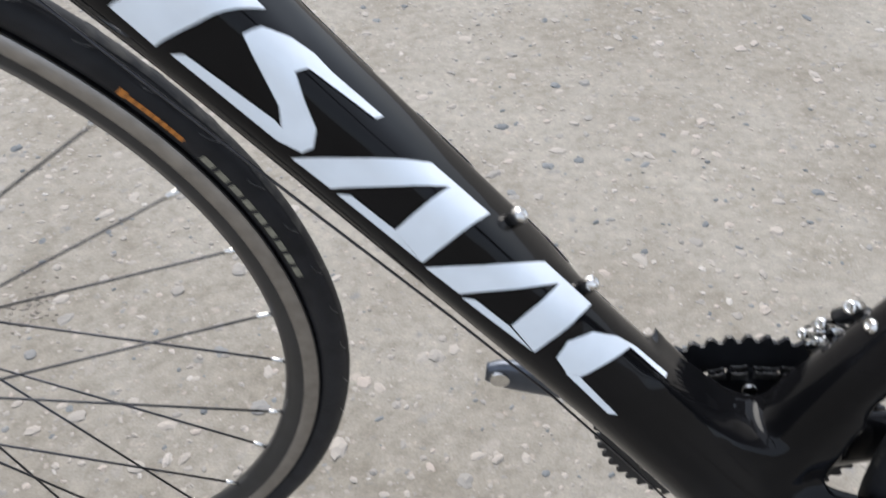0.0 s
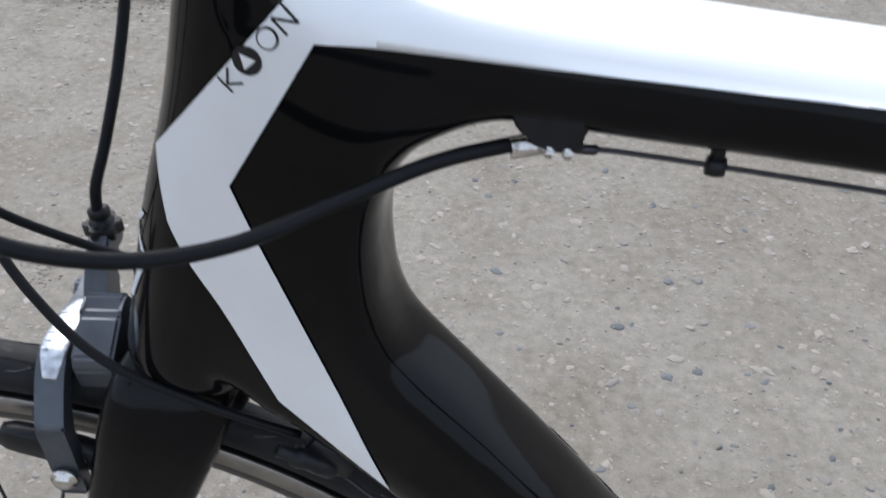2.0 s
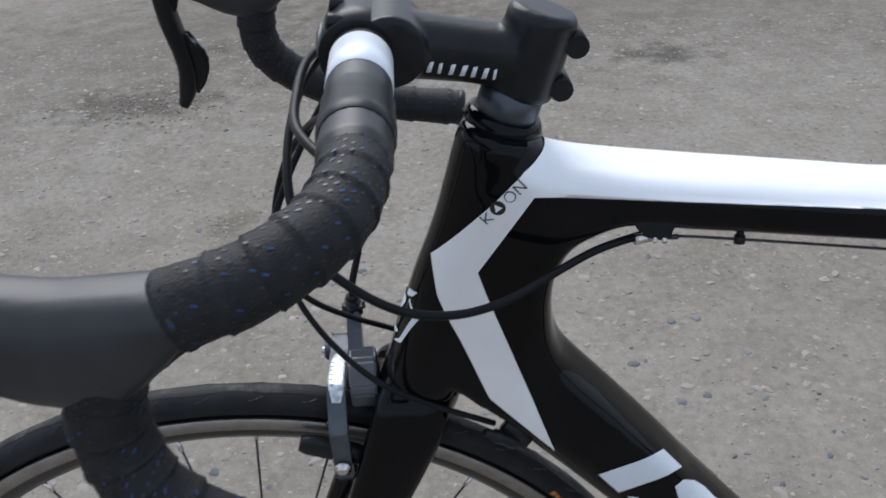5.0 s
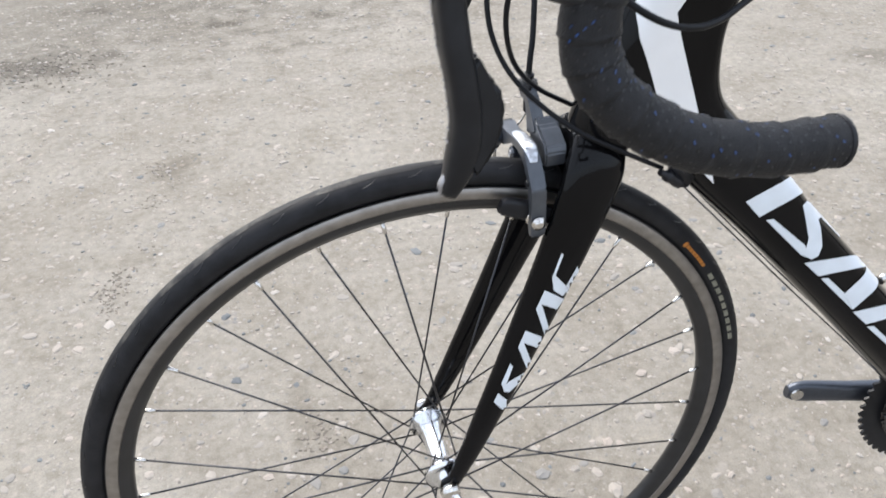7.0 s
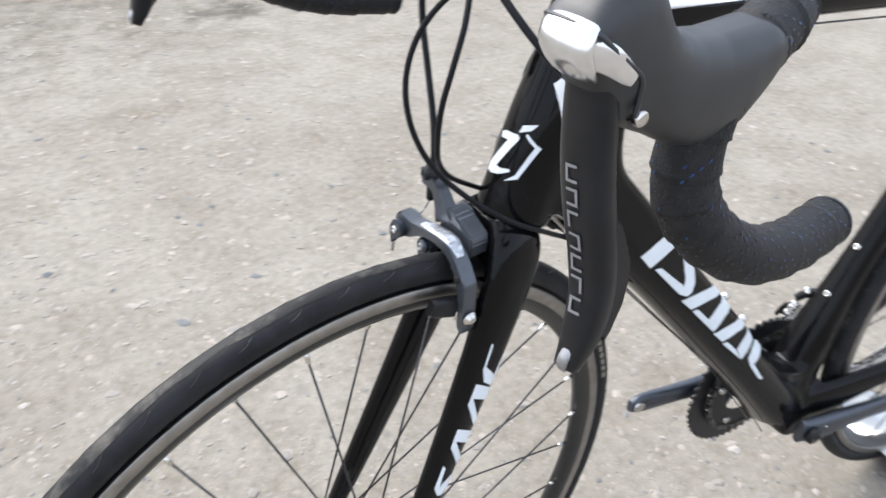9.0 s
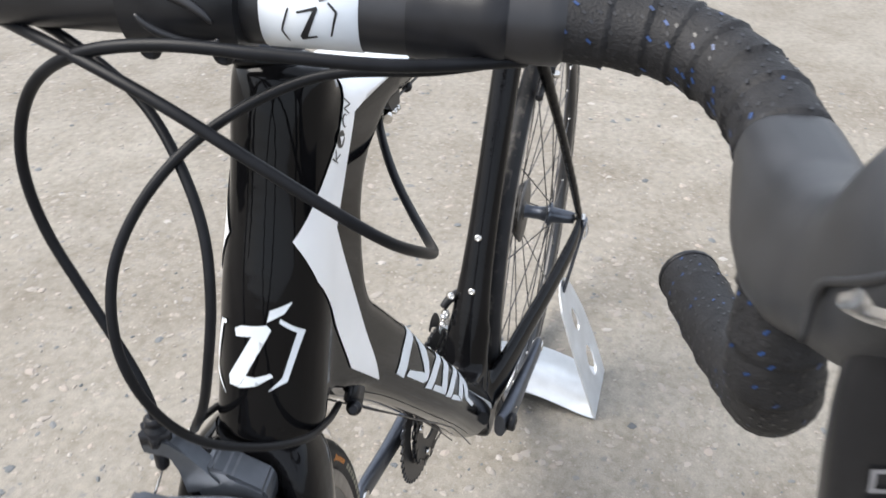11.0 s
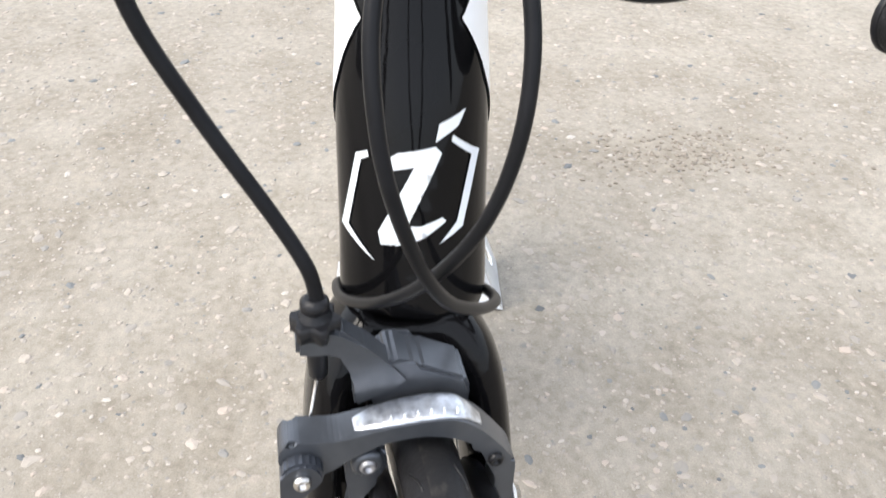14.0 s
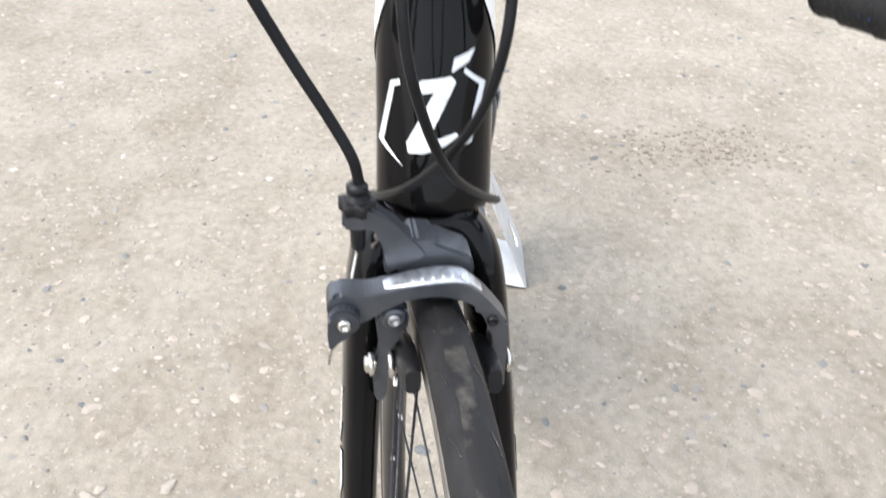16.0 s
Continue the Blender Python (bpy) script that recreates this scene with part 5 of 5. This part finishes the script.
def build_drivetrain():
    bb = Vector((0.614, 0.012, 0.250))

    def ring(teeth, r, y, name, mat):
        bm = bmesh.new()
        out, inn = [], []
        n = teeth * 4
        for i in range(n):
            a = 2 * math.pi * i / n
            rr = r + (0.0025, 0.0025, -0.0028, -0.0028)[i % 4]
            out.append((rr * math.cos(a), rr * math.sin(a)))
            inn.append(((r - 0.029) * math.cos(a), (r - 0.029) * math.sin(a)))
        for h in (-0.0015, 0.0015):
            o = [bm.verts.new((x, y2, h)) for x, y2 in out]
            q = [bm.verts.new((x, y2, h)) for x, y2 in inn]
            for i in range(n):
                bm.faces.new((o[i], o[(i + 1) % n], q[(i + 1) % n], q[i]))
        v = list(bm.verts)
        for k in (0, n):
            for i in range(n):
                j = (i + 1) % n
                bm.faces.new((v[k + i], v[k + j], v[2 * n + k + j], v[2 * n + k + i]))
        return part(name, bm, mat, bike, "black toothed chainring", MF @ Matrix.Translation(bb + Vector((0, y, 0))) @ pose(0, 0, 0, 90, 0, 0), smooth=False)
    big = ring(52, 0.0998, 0.045, "chainring", BLACK_PLASTIC)
    ring(38, 0.0735, 0.038, "chainring", BLACK_PLASTIC)
    for i in range(5):
        a = i * 2 * math.pi / 5 + 0.4
        bm = bmesh.new()
        sweep(bm, [bb + Vector((0.02 * math.cos(a), 0.052, 0.02 * math.sin(a))), bb + Vector((0.084 * math.cos(a), 0.050, 0.084 * math.sin(a)))], [(0.011, 0.004), (0.007, 0.003)], 10, k=1)
        part("spider_arm", bm, GREY_METAL, big, m=MF)
        bm = bmesh.new()
        c = bb + Vector((0.060 * math.cos(a), 0.036, 0.060 * math.sin(a)))
        revolve(bm, [(0.005, -0.002), (0.005, 0.004)], along(c, c + Vector((0, -1, 0))), 12)
        part("ring_bolt", bm, STEEL, big, m=MF)
    for s, d in ((1, -1), (-1, 1)):
        y = 0.060 if s > 0 else -0.060
        bm = bmesh.new()
        sweep(bm, [bb + Vector((-d * 0.012, y - s * 0.006, 0)), bb + Vector((d * 0.02, y, -d * 0.001)), bb + Vector((d * 0.10, y + s * 0.004, -d * 0.007)), bb + Vector((d * 0.165, y + s * 0.008, -d * 0.012)), bb + Vector((d * 0.186, y + s * 0.008, -d * 0.0135))],
              [(0.017, 0.007), (0.018, 0.009), (0.0135, 0.008), (0.0145, 0.0065), (0.008, 0.005)], 18, power=2.8)
        arm = part("crank_arm", bm, GREY_METAL, bike, "dark grey alloy crank arm without pedal", MF)
        c = bb + Vector((d * 0.175, y + s * 0.008, -d * 0.0125))
        bm = bmesh.new()
        revolve(bm, [(0.0075, -0.0075), (0.0075, 0.0072)], along(c, c + Vector((0, 1, 0))), 18)
        part("pedal_hole", bm, STEEL, arm, "empty threaded pedal hole", MF)
        c = bb + Vector((0, y + s * 0.008, 0))
        bm = bmesh.new()
        revolve(bm, [(0.012, -0.004), (0.012, 0.003), (0.009, 0.005), (0.005, 0.005), (0.004, 0.002)], along(c, c + Vector((0, s, 0))), 20)
        part("crank_bolt", bm, BLACK_PLASTIC, arm, m=MF)
        if s < 0:
            for q in (-0.008, 0.008):
                c2 = bb + Vector((0.020, y - 0.006, q))
                bm = bmesh.new()
                revolve(bm, [(0.003, -0.003), (0.003, 0.002)], along(c2, c2 + Vector((0, -1, 0.6 * (1 if q > 0 else -1)))), 10)
                part("pinch_bolt", bm, STEEL, arm, m=MF)
    # chain: upper and lower runs of links
    links = bmesh.new()
    runs = [((0.614, 0.0495, 0.3235), (1.010, 0.034, 0.362)), ((0.618, 0.0495, 0.1765), (0.972, 0.036, 0.200))]
    for a, b in runs:
        a, b = Vector(a), Vector(b)
        n = int((b - a).length / 0.0127)
        for i in range(n):
            p, q = a.lerp(b, i / n), a.lerp(b, (i + 0.86) / n)
            for w in (-1, 1):
                o = Vector((0, w * (0.0032 if i % 2 else 0.0022), 0))
                sweep(links, [p + o, (p + q) / 2 + o, q + o], [(0.0042, 0.0006), (0.0030, 0.0006), (0.0042, 0.0006)], 8, k=2)
    for k in range(17):
        a = math.pi / 2 - math.pi * 0.5 + math.pi * (k / 16) + math.pi / 2
        p = bb + Vector((0.0735 * math.cos(a), 0.0375, 0.0735 * math.sin(a)))
        t = Vector((-math.sin(a), 0, math.cos(a))) * 0.0055
        for w in (-1, 1):
            o = Vector((0, w * (0.0032 if k % 2 else 0.0022), 0))
            sweep(links, [p - t + o, p + o, p + t + o], [(0.0042, 0.0006), (0.0030, 0.0006), (0.0042, 0.0006)], 8, k=2)
    part("chain", links, CHAIN_MAT, bike, "oily steel chain", MF)
    # cassette
    bm = bmesh.new()
    at = MF @ Matrix.Translation((1.008, -0.008, 0.330)) @ pose(0, 0, 0, -90, 0, 0)
    revolve(bm, [(0.010, 0.020), (0.016, 0.021), (0.016, 0.052), (0.010, 0.053)], at, 24)
    cassette = part("cassette", bm, CHAIN_MAT, bike, "steel sprocket cassette")
    for i in range(8):
        y, r = 0.022 + i * 0.0038, 0.052 - i * 0.0036
        bm = bmesh.new()
        revolve(bm, [(0.015, y), (r, y), (r, y + 0.0016), (0.015, y + 0.0016)], at, 36)
        part("sprocket", bm, CHAIN_MAT, cassette)
    MD = MF @ Matrix.Translation((-0.016, 0.006, 0))
    # rear derailleur
    bm = bmesh.new()
    sweep(bm, [(1.02, 0.066, 0.325), (1.03, 0.070, 0.29), (1.01, 0.066, 0.268)], [(0.012, 0.010), (0.014, 0.013), (0.011, 0.010)], 14)
    dr = part("rear_derailleur", bm, GREY_METAL, bike, "grey rear derailleur", MD)
    for a, b in (((1.01, 0.058, 0.268), (0.975, 0.056, 0.205)),):
        for o in (-0.006, 0.006):
            bm = bmesh.new()
            sweep(bm, [(a[0], a[1] - 0.012 + o, a[2]), (b[0], b[1] - 0.012 + o, b[2])], [(0.010, 0.001), (0.010, 0.001)], 12, k=1)
            part("cage_plate", bm, GREY_METAL, dr, m=MD)
    for c in ((1.008, 0.045, 0.262), (0.976, 0.044, 0.208)):
        bm = bmesh.new()
        revolve(bm, [(0.004, -0.003), (0.019, -0.002), (0.019, 0.002), (0.004, 0.003)], along(c, Vector(c) + Vector((0, 1, 0))), 22)
        part("jockey_wheel", bm, BLACK_PLASTIC, dr, m=MD)
    MD = MF @ Matrix.Translation((-0.006, 0.0135, 0.014))
    # front derailleur on its hanger
    bm = bmesh.new()
    sweep(bm, [(0.662, 0.014, 0.388), (0.655, 0.024, 0.384), (0.648, 0.031, 0.374)], [(0.006, 0.008), (0.007, 0.006), (0.006, 0.005)], 12)
    fd = part("front_derailleur", bm, MATT_BLACK, bike, "black and silver front derailleur", MD)
    for y in (0.033, 0.046):
        bm = bmesh.new()
        sweep(bm, [(0.640, y, 0.340), (0.652, y, 0.346), (0.668, y, 0.336), (0.684, y, 0.316)], [(0.005, 0.0009), (0.009, 0.0009), (0.009, 0.0009), (0.006, 0.0009)], 12)
        part("cage_plate", bm, SILVER if y < 0.04 else MATT_BLACK, fd, m=MD)
    for p, r in (((0.640, 0.026, 0.372), 0.0042), ((0.633, 0.028, 0.360), 0.0036), ((0.650, 0.022, 0.392), 0.0048), ((0.644, 0.030, 0.352), 0.0030)):
        bm = bmesh.new()
        revolve(bm, [(r * 0.5, -0.006), (r, -0.005), (r, 0.004), (r * 0.8, 0.006), (r * 0.4, 0.006), (r * 0.4, 0.004)], along(p, Vector(p) + Vector((-1, -0.6, 0.5))), 12)
        part("derailleur_bolt", bm, STEEL, fd, m=MD)
    bm = bmesh.new()
    plate(bm, [(-0.010, -0.003), (0.008, -0.004), (0.012, 0.003), (-0.008, 0.004)], 0.010, Matrix.Translation((0.643, 0.027, 0.366)) @ pose(0, 0, 0, 60, 20, 10), 0.001)
    part("linkage", bm, SILVER, fd, "silver derailleur linkage", MD)
    # rear brake
    bm = bmesh.new()
    sweep(bm, [(0.838, -0.034, 0.628), (0.858, -0.034, 0.655), (0.868, -0.016, 0.684), (0.870, 0.010, 0.684), (0.858, 0.028, 0.655), (0.838, 0.028, 0.628)], [(0.007, 0.008)] * 6, 12, up=(1, 0, 0), power=3.5)
    rb = part("rear_brake", bm, MATT_BLACK, bike, "dark rear brake caliper", MF)
    bm = bmesh.new()
    sweep(bm, [(0.872, -0.040, 0.672), (0.880, -0.020, 0.680), (0.882, 0.006, 0.682)], [(0.004, 0.005), (0.005, 0.006), (0.003, 0.005)], 12, power=3)
    part("polished_face", bm, SILVER, rb, "polished silver arm face", MF)
    bm = bmesh.new()
    plate(bm, [(-0.020, -0.016), (0.018, -0.018), (0.022, 0.010), (-0.014, 0.016)], 0.022, Matrix.Translation((0.838, -0.004, 0.676)) @ pose(0, 0, 0, 90, 0, 60), 0.003)
    part("caliper_body", bm, MATT_BLACK, rb, m=MF)
    for s in (-1, 1):
        y = -0.007 + s * 0.020
        bm = bmesh.new()
        sweep(bm, [(0.815, y, 0.602), (0.840, y, 0.622), (0.868, y, 0.638)], [(0.006, 0.005)] * 3, 10)
        part("pad_holder", bm, BLACK_PLASTIC, rb, m=MF)
        bm = bmesh.new()
        revolve(bm, [(0.005, 0), (0.005, 0.018), (0.003, 0.02)], along((0.842, y, 0.626), (0.842, y + s, 0.626)), 12)
        part("pad_bolt", bm, STEEL, rb, m=MF)
    bm = bmesh.new()
    revolve(bm, [(0.003, -0.012), (0.0052, -0.010), (0.0052, 0.006), (0.003, 0.008)], along((0.886, -0.030, 0.690), (0.895, -0.030, 0.75)), 14)
    part("barrel_adjuster", bm, BLACK_PLASTIC, rb, m=MF)
    bm = bmesh.new()
    wire(bm, [(0.887, -0.030, 0.698), (0.892, -0.030, 0.74), (0.880, -0.024, 0.79), (0.845, -0.012, 0.812)], 0.0024, 8, 6)
    part("brake_cable", bm, CABLE, bike, "black rear brake cable end", MF)


build_drivetrain()


def build_stand():
    """Bent sheet stand that holds the rear axle."""
    stand = tagged(new("bike_stand"), "bent aluminium sheet stand with oval holes under rear axle", "stand")
    axle = Vector((1.008, -0.008, 0.330))
    yc = axle.y
    lean = math.atan(0.40)
    for s in (-1, 1):
        foot = yc + s * 0.1375
        m = MF @ Matrix.Translation((0.972, foot, 0.001)) @ Matrix.Rotation(math.pi / 2 + s * lean, 4, "X")
        bm = bmesh.new()
        outline = [(-0.060, 0.0), (0.070, 0.0), (0.078, 0.040), (0.079, 0.085), (0.073, 0.139), (0.058, 0.190), (0.045, 0.220), (0.026, 0.236), (0.004, 0.238), (-0.018, 0.228), (-0.036, 0.205), (-0.047, 0.150), (-0.055, 0.075)]
        holes = [(0.022, 0.065, 0.021, 0.031), (0.014, 0.158, 0.014, 0.023)]
        es = []
        for lp in [outline] + [[(cx + rx * math.cos(i * math.pi / 10), cy + ry * math.sin(i * math.pi / 10)) for i in range(20)] for cx, cy, rx, ry in holes]:
            vs = [bm.verts.new((x, y, 0)) for x, y in lp]
            es += [bm.edges.new((vs[i], vs[(i + 1) % len(vs)])) for i in range(len(vs))]
        bmesh.ops.triangle_fill(bm, edges=es, use_beauty=True)
        ret = bmesh.ops.extrude_face_region(bm, geom=bm.faces[:])
        bmesh.ops.translate(bm, verts=[v for v in ret["geom"] if isinstance(v, bmesh.types.BMVert)], vec=(0, 0, 0.003))
        part("side_plate", bm, SHEET, stand, "aluminium side plate with oval holes", m, smooth=False)
        bm = bmesh.new()
        top = Vector((0.985, foot - s * 0.080, 0.205))
        sweep(bm, [top, top.lerp(axle + Vector((-0.006, s * 0.078, 0.0)), 0.5) + Vector((0, 0, 0)), axle + Vector((-0.006, s * 0.078, 0.004))], [(0.012, 0.003), (0.011, 0.003), (0.010, 0.003)], 12, power=4)
        part("axle_arm", bm, GREY_METAL, stand, "dark steel arm up to the axle", MF)
    bm = bmesh.new()
    rows = []
    for i in range(25):
        t = i / 24
        y = yc - 0.1375 + 0.275 * t
        z = 0.0015 + 0.030 * math.sin(math.pi * t) ** 1.5
        rows.append([(bm.verts.new((x, y, z)), bm.verts.new((x, y, z + 0.003))) for x in (0.912, 0.975, 1.041)])
    for a, b in zip(rows, rows[1:]):
        for i in range(2):
            bm.faces.new((a[i][0], a[i + 1][0], b[i + 1][0], b[i][0]))
            bm.faces.new((a[i][1], a[i + 1][1], b[i + 1][1], b[i][1]))
        for i in (0, 2):
            bm.faces.new((a[i][0], a[i][1], b[i][1], b[i][0]))
    part("base_plate", bm, SHEET, stand, "curved aluminium base plate", MF)


build_stand()
